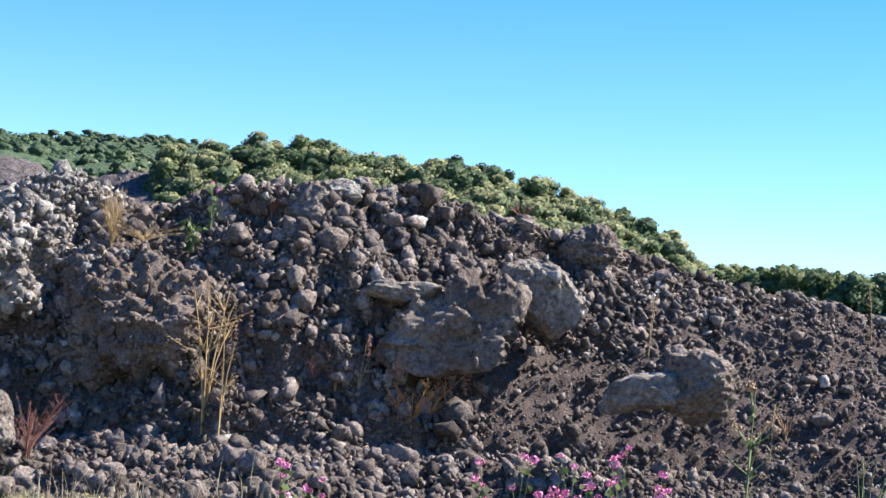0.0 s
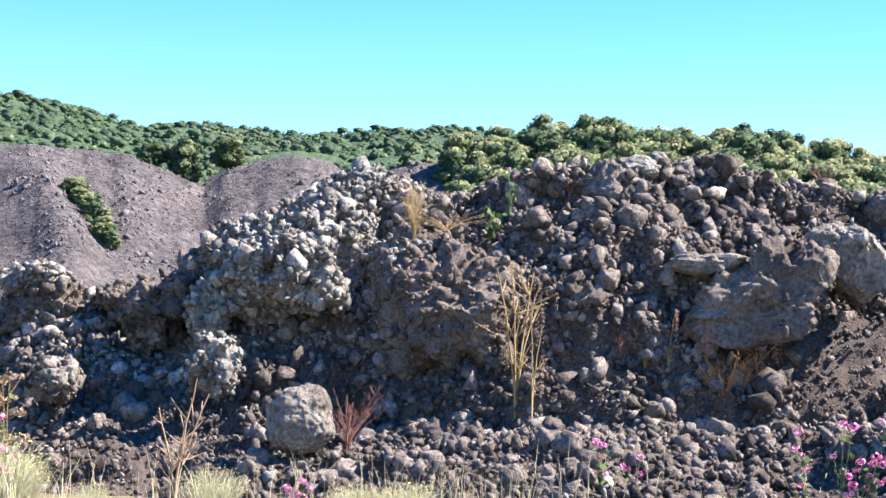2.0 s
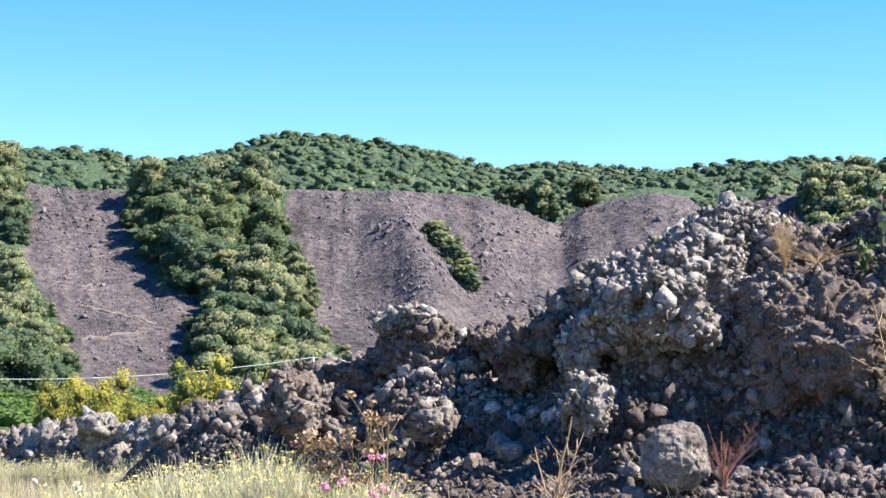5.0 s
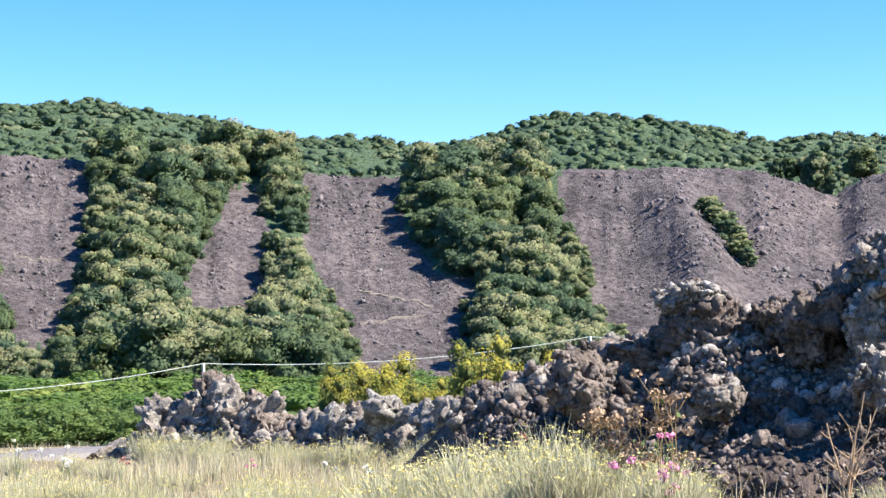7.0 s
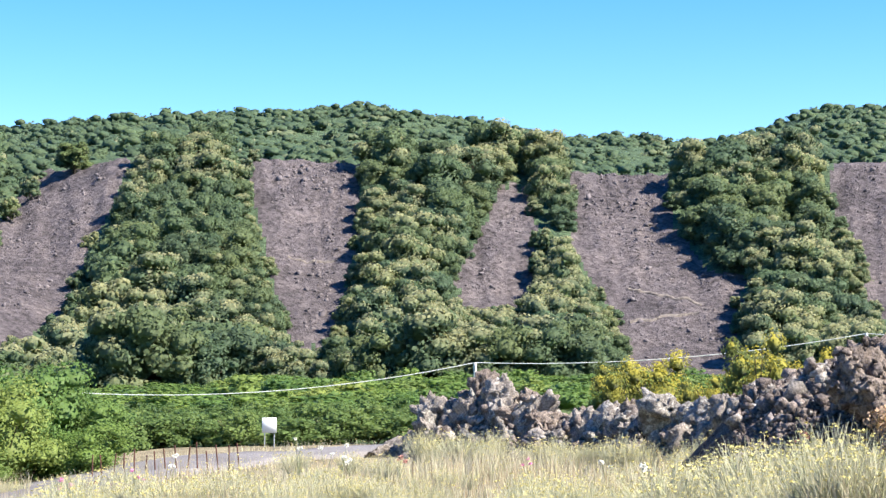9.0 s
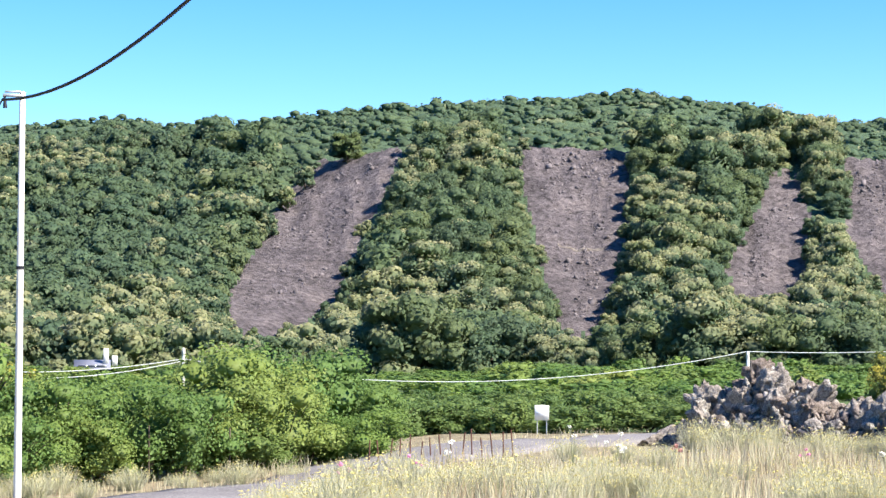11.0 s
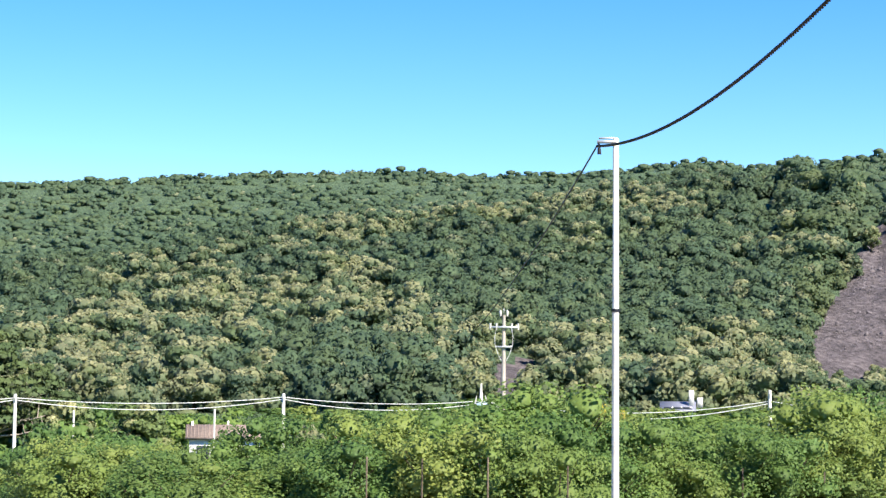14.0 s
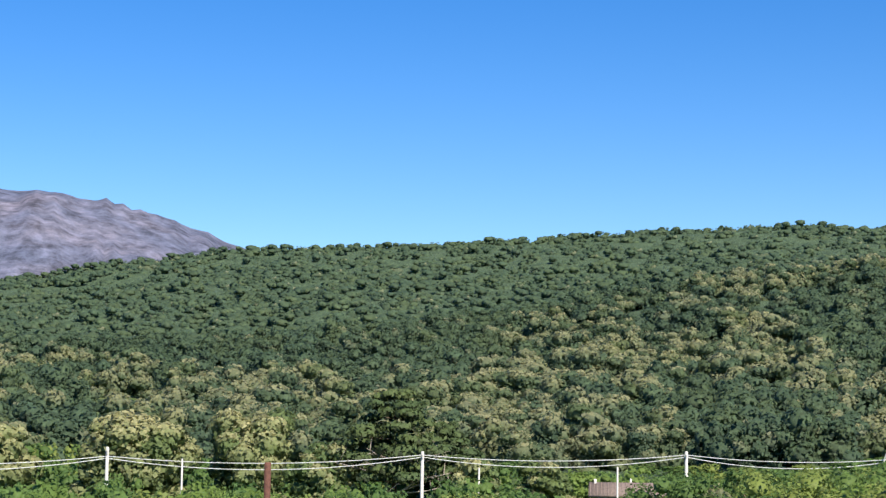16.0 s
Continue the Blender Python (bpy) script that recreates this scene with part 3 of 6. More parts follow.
# ---- large rocks and outcrops ----
def outcrop(name, az, el, r, size, seed, mat, label, creases=0.22, lumps=0.4, sub=5, rz=0.0, tilt=0.0, cuts=9, boxy=0.0, nodules=0, grain=0.05, crust=None):
    """A big rock centred on that bearing and elevation; size: across, deep, high; its crust of nodules grows on it."""
    rng = np.random.default_rng(seed + 1000)
    v, f = crag(sub, seed, lumps, creases, cuts, boxy)
    v = v * (np.array(size) / 2)
    low = v[:, 2].min()
    heap = Heap()
    seen = np.flatnonzero((v[:, 2] > low * 0.75) & (v[:, 1] < size[1] * 0.25))
    for i in rng.choice(seen, nodules):
        cv, cf = CHUNKS[int(rng.integers(24))]
        w = 0.75 * grain * rng.lognormal(0, 0.45) * rng.uniform(0.7, 1.3, 3)
        heap.add((cv * w) @ turn(rng, 3.0).T + v[i] * (1 + 0.55 * grain / np.linalg.norm(v[i])) - np.array((0, 0, low)), cf)
    ob = new(name, mesh_np(name, v - np.array((0, 0, low)), f, mat))
    if nodules:
        tagged(part("crust", heap.mesh("crust", [crust or mat]), ob), "knobbly crust of small lava nodules", kind="stuff")
    x, y, z = spot(az, r, float(up_at(r, el)))
    ob.matrix_basis = Matrix.Translation((x, y, z)) @ pose(0, 0, 0, 0, tilt, az + rz) @ Matrix.Translation((0, 0, low))
    return tagged(ob, label, "rock")


PALE, DARK = M_CLINKER_PALE, M_CLINKER
outcrop("lava_outcrop", 12.75, 3.35, 21.5, (1.9, 1.9, 1.45), 11, M_GREY, "knobbly grey lichened lava outcrop overhanging the mound", 0.3, 0.5, 6, nodules=2100, grain=0.05, crust=PALE, rz=-12)
outcrop("lava_outcrop", 10.7, 4.75, 22.2, (1.25, 1.3, 0.7), 12, M_LICHEN, "pale lichened crest of lava rock with dry grass", 0.3, 0.5, 6, nodules=800, grain=0.048, crust=PALE)
outcrop("lava_outcrop", 14.4, 3.0, 21.9, (0.95, 1.1, 0.75), 13, M_GREY, "broken grey lichened lava shoulder on the mound", 0.3, 0.5, 6, nodules=480, grain=0.05, crust=PALE)
outcrop("lava_outcrop", 15.9, 2.1, 21.8, (0.55, 0.6, 0.55), 41, M_LAVA, "dark grey knobbly lava below the lichened crest", 0.3, 0.5, 5, nodules=90, grain=0.055, crust=DARK)
outcrop("lava_outcrop", 15.2, 1.75, 21.2, (0.4, 0.45, 0.75), 42, M_GREY, "upright knob of pale lichened lava", 0.3, 0.5, 5, nodules=110, grain=0.045, crust=PALE)
outcrop("lava_outcrop", 15.1, 0.05, 20.1, (0.5, 0.5, 0.6), 43, M_GREY, "pale crumbling lava knob low on the slope", 0.35, 0.55, 5, nodules=110, grain=0.045, crust=PALE)
outcrop("lava_outcrop", 8.2, 1.75, 20.9, (1.75, 1.4, 1.75), 14, M_BLOCK, "dark brown sheer lava block with a rubbly face", 0.24, 0.3, 6, boxy=0.7, cuts=6, rz=-32, nodules=800, grain=0.045, crust=M_BLOCK)
outcrop("lava_outcrop", 9.6, 3.25, 21.1, (0.9, 0.9, 0.5), 15, M_LAVA, "knobbly grey brow above the lava block", 0.2, 0.4, 5, nodules=200, grain=0.045, crust=PALE)
outcrop("boulder", 12.55, -1.3, 19.0, (0.66, 0.62, 0.62), 16, M_GREY, "rounded grey lichened boulder at the mound's foot", 0.12, 0.3, 6, cuts=4)
outcrop("boulder", -4.45, 4.85, 22.4, (0.72, 0.7, 0.6), 17, M_LAVA, "dark rough boulder perched on the crest", 0.2, 0.4, 6)
outcrop("lava_slab", -3.2, 3.65, 20.8, (0.62, 0.5, 1.15), 18, M_GREY, "leaning lichen-spotted lava slab with flat face", 0.14, 0.2, 6, tilt=-46, boxy=0.8, cuts=6, rz=24, nodules=25, grain=0.05, crust=PALE)
outcrop("lava_slab", -0.15, 2.35, 20.6, (1.45, 1.2, 0.95), 19, M_LAVA, "broad dark lava slab with angular broken edge", 0.2, 0.45, 6, boxy=0.5, cuts=9, rz=-15, nodules=60, grain=0.06, crust=DARK)
outcrop("lava_slab", 0.95, 3.3, 20.6, (0.75, 0.8, 0.26), 20, M_GREY, "flat lava plate lying on the slope", 0.14, 0.3, 5, boxy=0.6)
outcrop("lava_slab", -1.7, 3.0, 20.4, (0.5, 0.45, 0.75), 21, M_LAVA, "upright splintered lava block", 0.2, 0.4, 5, tilt=15, boxy=0.6)
outcrop("lava_slab", -0.75, 3.35, 20.4, (0.5, 0.5, 0.6), 44, M_LAVA, "tilted splinter of dark lava", 0.2, 0.4, 5, tilt=-18, boxy=0.6)
outcrop("boulder", 3.9, 5.5, 21.5, (0.48, 0.5, 0.62), 22, M_LAVA, "angular dark lava boulder on the crest", 0.15, 0.3, 5, boxy=0.5)
outcrop("boulder", 3.0, 6.05, 21.7, (0.5, 0.45, 0.3), 23, M_LICHEN, "pale capped lava boulder on the crest", 0.15, 0.3, 5)
outcrop("boulder", 3.2, 4.7, 21.0, (0.32, 0.34, 0.42), 24, M_LAVA, "brown rounded lava stone on the slope", 0.15, 0.3, 4)
outcrop("lava_slab", -6.4, 1.0, 19.5, (1.0, 0.7, 0.4), 25, M_GREY, "grey lava slab half buried in gravel", 0.15, 0.3, 5, tilt=-12, boxy=0.5)
outcrop("boulder", -7.8, 1.25, 19.5, (0.9, 0.8, 0.75), 26, M_LAVA, "big dark lava boulder resting in gravel", 0.18, 0.35, 6)
# dark body and pale cap put the tower's shade and lit top into colour
outcrop("lava_outcrop", 19.9, 1.5, 23.0, (1.0, 0.9, 0.95), 27, M_LAVA, "tower of knobbly lava, its shade put into a dark colour", 0.35, 0.5, 6, nodules=330, grain=0.055, crust=DARK)
outcrop("lava_outcrop", 20.15, 2.35, 22.9, (0.72, 0.6, 0.42), 45, M_LICHEN, "lichened cap of the lava tower, coloured pale as its lit top", 0.3, 0.4, 5, nodules=200, grain=0.05, crust=PALE)
outcrop("lava_outcrop", 18.9, 1.0, 22.8, (0.9, 0.9, 0.8), 28, M_LAVA, "dark crumbling lava below the tower", 0.35, 0.5, 5, nodules=160, grain=0.055, crust=DARK)
outcrop("lava_outcrop", 20.9, 0.5, 23.2, (1.5, 1.2, 0.7), 29, M_LAVA, "dark low lava ridge", 0.35, 0.5, 6, nodules=200, grain=0.055, crust=DARK)
outcrop("boulder", 22.4, 1.15, 24.6, (0.22, 0.22, 0.3), 30, M_LICHEN, "small white weathered stone on the ridge", 0.15, 0.3, 4)
# dark lava and crust carry the column's shade in their colour
outcrop("lava_outcrop", 16.9, 1.5, 22.0, (0.6, 0.6, 0.75), 31, M_LAVA, "knobbly column of lava, its shade put into a dark colour", 0.35, 0.5, 5, nodules=130, grain=0.05, crust=DARK)
outcrop("lava_outcrop", 17.6, 1.9, 22.6, (0.6, 0.7, 0.5), 32, M_LAVA, "dark knobbly lava lump", 0.35, 0.5, 5, nodules=110, grain=0.05, crust=DARK)
outcrop("lava_outcrop", 23.3, 0.0, 22.5, (0.75, 0.7, 0.8), 33, M_LAVA, "dark pitted lava block among dry plants", 0.35, 0.5, 5, nodules=130, grain=0.05, crust=DARK)
outcrop("boulder", 19.5, -0.4, 21.0, (0.5, 0.5, 0.45), 36, M_GREY, "brownish grey clinker boulder", 0.3, 0.5, 5, nodules=50, grain=0.05, crust=DARK)

# low ridge of broken lava beside the meadow
HEAP_AZ = [23.6, 24.4, 26, 28, 30, 31.5, 32.2, 33.0, 33.6, 34.3, 35, 36, 36.7, 37.2]
HEAP_EL = [-0.5, 0.0, -0.5, -0.3, -0.5, -0.55, -0.35, 0.05, 0.3, 0.0, -0.4, -1.1, -1.6, -2.2]


def heap_point(az, t):
    """The ridge's core: t 0 at its front foot, 0.6 at the top, 1 behind."""
    r = np.interp(az, [23, 27, 31, 37], [26.5, 36, 44, 48])
    top = up_at(r, np.interp(az, HEAP_AZ, HEAP_EL)) - 0.22 + 0.16 * vnoise(np.stack([az * 2.3, 0 * az, 0 * az], -1), 81)
    top = np.maximum(top, 0.12)
    rr = r - 2.4 + 4.4 * t
    z = top * np.clip(t / 0.6, 0, 1) ** 0.75 * np.clip((1.02 - t) / 0.4, 0, 1) ** 0.6 - 0.12
    p = polar(az, rr, z)
    k = 0.3 * (0.3 - np.abs(vnoise(p * 1.6, 91))) + 0.3 * (0.3 - np.abs(vnoise(p * 3.7, 92))) + 0.2 * (0.3 - np.abs(vnoise(p * 8.0, 93))) + 0.18 * vnoise(p * 1.3, 94)
    k = k * np.clip(t * 8, 0, 1)
    return polar(az, rr - k * 0.7, np.maximum(z + k * 0.8, -0.1))


def build_heap():
    az = np.arange(23.5, 37.3, 0.055)
    t = np.linspace(0, 1, 48)
    a, tt = np.meshgrid(az, t, indexing="ij")
    v = heap_point(a, tt).reshape(-1, 3)
    f = grid_faces(len(az), len(t))
    c = v[f].mean(1)
    idx = np.where(vnoise(c * 1.1, 95) > 0.0, 1, np.where(vnoise(c * 0.9, 97) > 0.35, 2, 0))
    me = mesh_np("lava_ridge", v, f, [M_LAVA, M_GREY, M_LICHEN], None, idx)
    return tagged(new("lava_ridge", me), "low jagged ridge of broken grey lava beside the meadow", "lava ridge", kind="structure")


lava_ridge = build_heap()


def crag_shape(sub, seed):
    """A jagged splintered rock: planes cut deep, then sharp creases."""
    rng = np.random.default_rng(seed)
    v = ICO[sub][0].copy()
    for _ in range(13):
        n = rng.normal(size=3)
        n /= np.linalg.norm(n)
        v = v - np.maximum(v @ n - rng.uniform(0.34, 0.8), 0)[:, None] * n * 0.95
    off = rng.uniform(-50, 50, 3)
    k = sum(a * (0.3 - np.abs(vnoise(v * q + off, seed + i))) for i, (a, q) in enumerate(((0.5, 2.1), (0.42, 4.3), (0.24, 9.0))))
    return v + ICO[sub][0] * k[:, None], ICO[sub][1]


def ridge_rocks():
    """Angular blocks piled over the low ridge."""
    rng = np.random.default_rng(77)
    shapes = []
    for k in range(12):
        v, f = crag_shape(4, 700 + k)
        w, g = crag_shape(3, 700 + k)
        shapes.append([mesh_np("lava_rock", v, f, m) for m in (M_GREY, M_LAVA, M_LICHEN)] + [mesh_np("lava_rock", w, g, m) for m in (M_GREY, M_LAVA, M_LICHEN)])
    for k in range(260):
        az = float(rng.uniform(23.8, 37.0))
        t = float(rng.uniform(0.12, 0.72))
        size = float(np.clip(rng.lognormal(-1.0, 0.5), 0.16, 0.9)) * (1.0 if t > 0.35 else 0.75)
        p = heap_point(np.array([az]), np.array([t]))[0]
        kind = int(rng.choice((0, 0, 1, 2)))
        ob = new("lava_rock", shapes[k % 12][kind + (3 if size < 0.4 else 0)])
        m = Matrix(turn(rng, 0.9)).to_4x4()
        sc = size * rng.uniform(0.4, 0.9, 3)
        ob.matrix_basis = Matrix.Translation((float(p[0]), float(p[1]), float(p[2]) + 0.12 * size)) @ m @ Matrix.Diagonal((*[float(q) for q in sc], 1))
        tagged(ob, ("weathered grey", "dark brown", "pale lichened")[kind] + " jagged lava rock on the low ridge beside the meadow", "rock", "rocks of the low ridge")


ridge_rocks()


def strewn(heap, rng, at, size, pale):
    """Angular stones at those points, each turned by chance."""
    for p, w, on in zip(at, size, pale):
        v, f = CHUNKS[int(rng.integers(24))]
        heap.add((v * w * rng.uniform(0.75, 1.25, 3)) @ turn(rng, 3.0).T + p, f, int(on))


def ridge_rubble():
    rng = np.random.default_rng(78)
    n = 2400
    az, t = rng.uniform(23.6, 37.0, n), rng.uniform(0.05, 0.7, n)
    heap = Heap()
    strewn(heap, rng, heap_point(az, t), np.clip(rng.lognormal(-2.5, 0.45, n), 0.04, 0.22), rng.random(n) < 0.35)
    ob = tagged(new("rubble", heap.mesh("rubble", [M_CLINKER, M_CLINKER_PALE])), "loose broken clinker stones", kind="stuff")
    ob.parent = lava_ridge


ridge_rubble()

for az, r, w in ((27.2, 27.5, 0.55), (26.5, 28.5, 0.7), (27.9, 26.5, 0.4), (25.2, 24.5, 0.5), (38.6, 33, 0.3), (44.5, 32, 0.4), (43.2, 31, 0.25), (46.6, 31, 0.3)):
    outcrop("lava_rock", az, math.degrees(math.atan2(float(land(az, r)) + w * 0.25 - EYE, r)), r, (w * 1.3, w, w), int(az * 10), M_LAVA, "dark lava stone lying in the meadow", 0.2, 0.4, 5)

# ---- loose clinker of the mound ----
def scatter_rocks():
    rng = np.random.default_rng(5)
    big = [crag(3, 330 + i, 0.35, 0.22, 8) for i in range(10)]
    fine = [mesh_np("rock", v, f, M_CLINKER) for v, f in big]
    fine_pale = [mesh_np("rock", v, f, M_CLINKER_PALE) for v, f in big]
    n = 44000
    az = rng.uniform(-19, 27, n)
    s = rng.uniform(0.02, 0.82, n)
    base = mound(az, s)
    patch = vnoise(base * (0.55, 0.55, 1.1), 63)
    grit = (az < -1.5) & (s < 0.72) & (patch > -0.1) | (az > 14) & (s < 0.5) & (patch > 0.1)
    size = np.clip(rng.lognormal(-3.42, 0.5, n), 0.017, 0.14) * np.where(grit, 0.6, 1.0) * np.where((az < -5) & ~grit, 0.85, 1.0)
    keep = ~grit | (rng.random(n) < 0.85)
    az, s, base, size = az[keep], s[keep], base[keep], size[keep]
    n = len(az)
    pale = rng.random(n) < np.where((az > 9) & (s > 0.4), 0.25, np.where(s > 0.68, 0.06, 0.02))
    base = base + np.stack([0 * size, 0 * size, 0.35 * size], 1) - polar(az, 0.3 * size, 0 * size)
    lone = np.flatnonzero((size > 0.072) & (az < 24))[:300]
    for i in lone:
        ob = new("rock", (fine_pale if pale[i] else fine)[int(rng.integers(10))])
        ob.parent = lava_mound
        sc = size[i] * rng.uniform(0.8, 1.25, 3)
        ob.matrix_basis = Matrix.Translation(base[i]) @ Matrix(turn(rng, 3.0)).to_4x4() @ Matrix.Diagonal((*sc, 1))
    rest = np.ones(n, bool)
    rest[lone] = False
    heap = Heap()
    strewn(heap, rng, base[rest], size[rest], pale[rest])
    ob = tagged(new("rubble", heap.mesh("rubble", [M_CLINKER, M_CLINKER_PALE])), "loose dark clinker stones", kind="stuff")
    ob.parent = lava_mound


scatter_rocks()


def scree_stones():
    """Stones lying on the bare quarry strips."""
    rng = np.random.default_rng(8)
    heap = Heap()
    az = rng.uniform(9, 49.4, 26000)
    r = rng.uniform(270, 346, 26000)
    z = land(az, r)
    keep = bare(az, np.degrees(np.arctan2(z - EYE, r)))
    for a, rr, zz in zip(az[keep], r[keep], z[keep]):
        v, f = CHUNKS[int(rng.integers(24))]
        band = max(0.0, float(vnoise(polar(a, rr, 0.0)[None] * 0.09, 58)[0]) - 0.15)
        sc = np.clip(rng.lognormal(-2.2, 0.6) * (1 + 1.5 * band), 0.06, 0.75) * rng.uniform(0.6, 1.3, 3)
        heap.add((v * sc) @ turn(rng, 3.0).T + polar(a, rr, zz), f)
    tagged(new("scree_stones", heap.mesh("scree_stones", [M_SCREE_STONE])), "loose grey purple stones on the quarry slopes", "stones", kind="stuff")


scree_stones()


# ---- trees ----
def cards(rng, pos, out, size, droop=0.0):
    """Small bent leaf sprays at pos that face out, more or less."""
    n = len(pos)
    d = out + rng.normal(scale=0.45, size=(n, 3))
    d /= np.linalg.norm(d, axis=1)[:, None]
    a = np.cross(d, rng.normal(size=(n, 3)))
    a /= np.linalg.norm(a, axis=1)[:, None]
    b = np.cross(d, a)
    s = size * rng.uniform(0.55, 1.3, (n, 1))
    v = np.stack([pos - a * s, pos - b * s * 0.75 + d * s * 0.15, pos + a * s, pos + b * s * 0.75 + d * s * 0.15], 1).reshape(-1, 3)
    v[:, 2] -= droop
    f = np.arange(4 * n).reshape(n, 4)
    return v, f


def crown(rng, lobes, n, size, bloom=0.0, inner=0.72, outer=1.12):
    """Leaf sprays over the outside of a set of ellipsoids; tint and bloom by vertex."""
    c = np.array([l[0] for l in lobes])
    rad = np.array([l[1] for l in lobes])
    w = (rad.prod(1)) ** (2 / 3)
    k = rng.choice(len(lobes), n * 2, p=w / w.sum())
    d = rng.normal(size=(n * 2, 3))
    d[:, 2] = d[:, 2] * 0.9 + 0.25
    d /= np.linalg.norm(d, axis=1)[:, None]
    p = c[k] + rad[k] * d * rng.uniform(inner, outer, (n * 2, 1))
    q = (p[:, None] - c[None]) / rad[None]
    buried = ((q ** 2).sum(2) < inner * inner).any(1)
    p, d = p[~buried][:n], d[~buried][:n]
    v, f = cards(rng, p, d, size)
    high = np.clip((p[:, 2] - p[:, 2].min()) / (np.ptp(p[:, 2]) + 1e-6), 0, 1)
    lobe_bloom = bloom if isinstance(bloom, np.ndarray) else rng.random(len(lobes)) < bloom
    facing = np.clip(0.35 + 0.75 * d[:, 2], 0, 1)
    b = lobe_bloom[k[~buried][:n]] * facing * (0.35 + 0.65 * high) * rng.uniform(0.6, 1.1, len(p))
    return v, f, np.repeat(np.clip(b, 0, 1), 4), np.repeat(d, 4, 0)


def puffs(rng, lobes, sub, blooms, core=0.72):
    """The leafy lobes themselves, lumpy; triangles, with bloom on their upper sides."""
    vs, fs, bs, ns, n = [], [], [], [], 0
    v, f = ICO[sub]
    for (c, rad), on in zip(lobes, blooms):
        w = v * (1 + 0.42 * fbm(v * 2.6 + rng.uniform(-40, 40, 3), 2, 3))[:, None] * np.array(rad)
        face = np.cross(w[f[:, 1]] - w[f[:, 0]], w[f[:, 2]] - w[f[:, 0]])
        nv = np.zeros_like(w)
        for q in range(3):
            np.add.at(nv, f[:, q], face)
        nv = 0.6 * nv / (np.linalg.norm(nv, axis=1)[:, None] + 1e-9) + 0.4 * v
        ns.append(nv / np.linalg.norm(nv, axis=1)[:, None])
        vs.append(w * core + np.array(c))
        bs.append(on * np.clip(0.3 + 0.7 * v[:, 2], 0, 1) * (0.35 + 0.65 * np.clip(c[2] + 0.2 * v[:, 2], 0, 1)))
        fs.append(f + n)
        n += len(v)
    return np.concatenate(vs), np.concatenate(fs), np.concatenate(bs), np.concatenate(ns)


def lobes_of(rng, kind, n=10):
    """Ellipsoids of a unit tree: about 1 high and 0.9 wide, from the ground up."""
    out = []
    if kind == "cone":
        for z in np.linspace(0.25, 0.95, 6):
            w = 0.36 * (1.1 - z) + 0.03
            for _ in range(2):
                t = rng.uniform(0, 6.28)
                out.append(((math.cos(t) * w * 0.5, math.sin(t) * w * 0.5, z), (w * 0.8, w * 0.8, 0.1)))
        return out
    for i in range(n - 1):
        t = i * 2.4 + rng.uniform(-0.5, 0.5)
        h = rng.uniform(0.14, 0.78)
        d = rng.uniform(0.16, 0.32) * (1.0 if h < 0.6 else 0.7)
        s = rng.uniform(0.15, 0.25) * (10 / n) ** 0.4
        out.append(((math.cos(t) * d, math.sin(t) * d, h), (s, s, s * rng.uniform(0.7, 0.95))))
    out.append(((0, 0, 0.42), (0.3, 0.3, 0.4)))
    return out


def leafed(seed, lobes, n, size, bloom, sub, fill=0.7):
    rng = np.random.default_rng(seed)
    on = rng.random(len(lobes)) < bloom
    v, f, b, d = crown(rng, lobes, n, size, on, fill - 0.04, fill + 0.2)
    d = d + np.repeat(rng.normal(scale=0.4, size=(len(d) // 4, 3)), 4, 0)
    d /= np.linalg.norm(d, axis=1)[:, None]
    core = lobes[:-1] + [(lobes[-1][0], tuple(0.75 * q for q in lobes[-1][1]))]
    cv, cf, cb, cd = puffs(rng, core, sub, 0.6 * on, fill)
    return np.concatenate([v, cv]), np.concatenate([tris(f), cf + len(v)]), np.concatenate([b, cb]), np.concatenate([d, cd])


def tree_template(seed, kind, n, size, bloom, count=10, sub=2, fill=0.7):
    rng = np.random.default_rng(seed)
    return leafed(seed, lobes_of(rng, kind, count), n, size, bloom, sub, fill)


def trunk_mesh(seed, limbs=4):
    rng = np.random.default_rng(seed)
    heap = Heap()
    z = np.linspace(-0.12, 0.6, 6)
    bend = np.cumsum(rng.normal(scale=0.012, size=(6, 2)), 0)
    heap.add(*tube(np.column_stack([bend, z]), np.linspace(0.035, 0.012, 6), 6))
    for i in range(limbs):
        t = i * 1.7 + rng.uniform(0, 1)
        z0 = rng.uniform(0.2, 0.42)
        e = np.array((math.cos(t) * 0.24, math.sin(t) * 0.24, z0 + 0.22))
        m = np.array((math.cos(t) * 0.1, math.sin(t) * 0.1, z0 + 0.08))
        heap.add(*tube([(0, 0, z0), m, e], [0.016, 0.012, 0.006], 4))
    return heap.mesh("trunk", [M_BARK])


def ground_for(az, el):
    """Distance at which the land first rises to that elevation on that bearing."""
    r = np.concatenate([np.arange(190, 350, 1.5), np.arange(350, 770, 3.0)])
    out = np.full(len(az), np.nan)
    for i in range(len(az)):
        e = np.degrees(np.arctan2(land(az[i], r, False) - EYE, r))
        k = np.argmax(e >= el[i])
        if e[k] >= el[i]:
            out[i] = r[k]
    return out


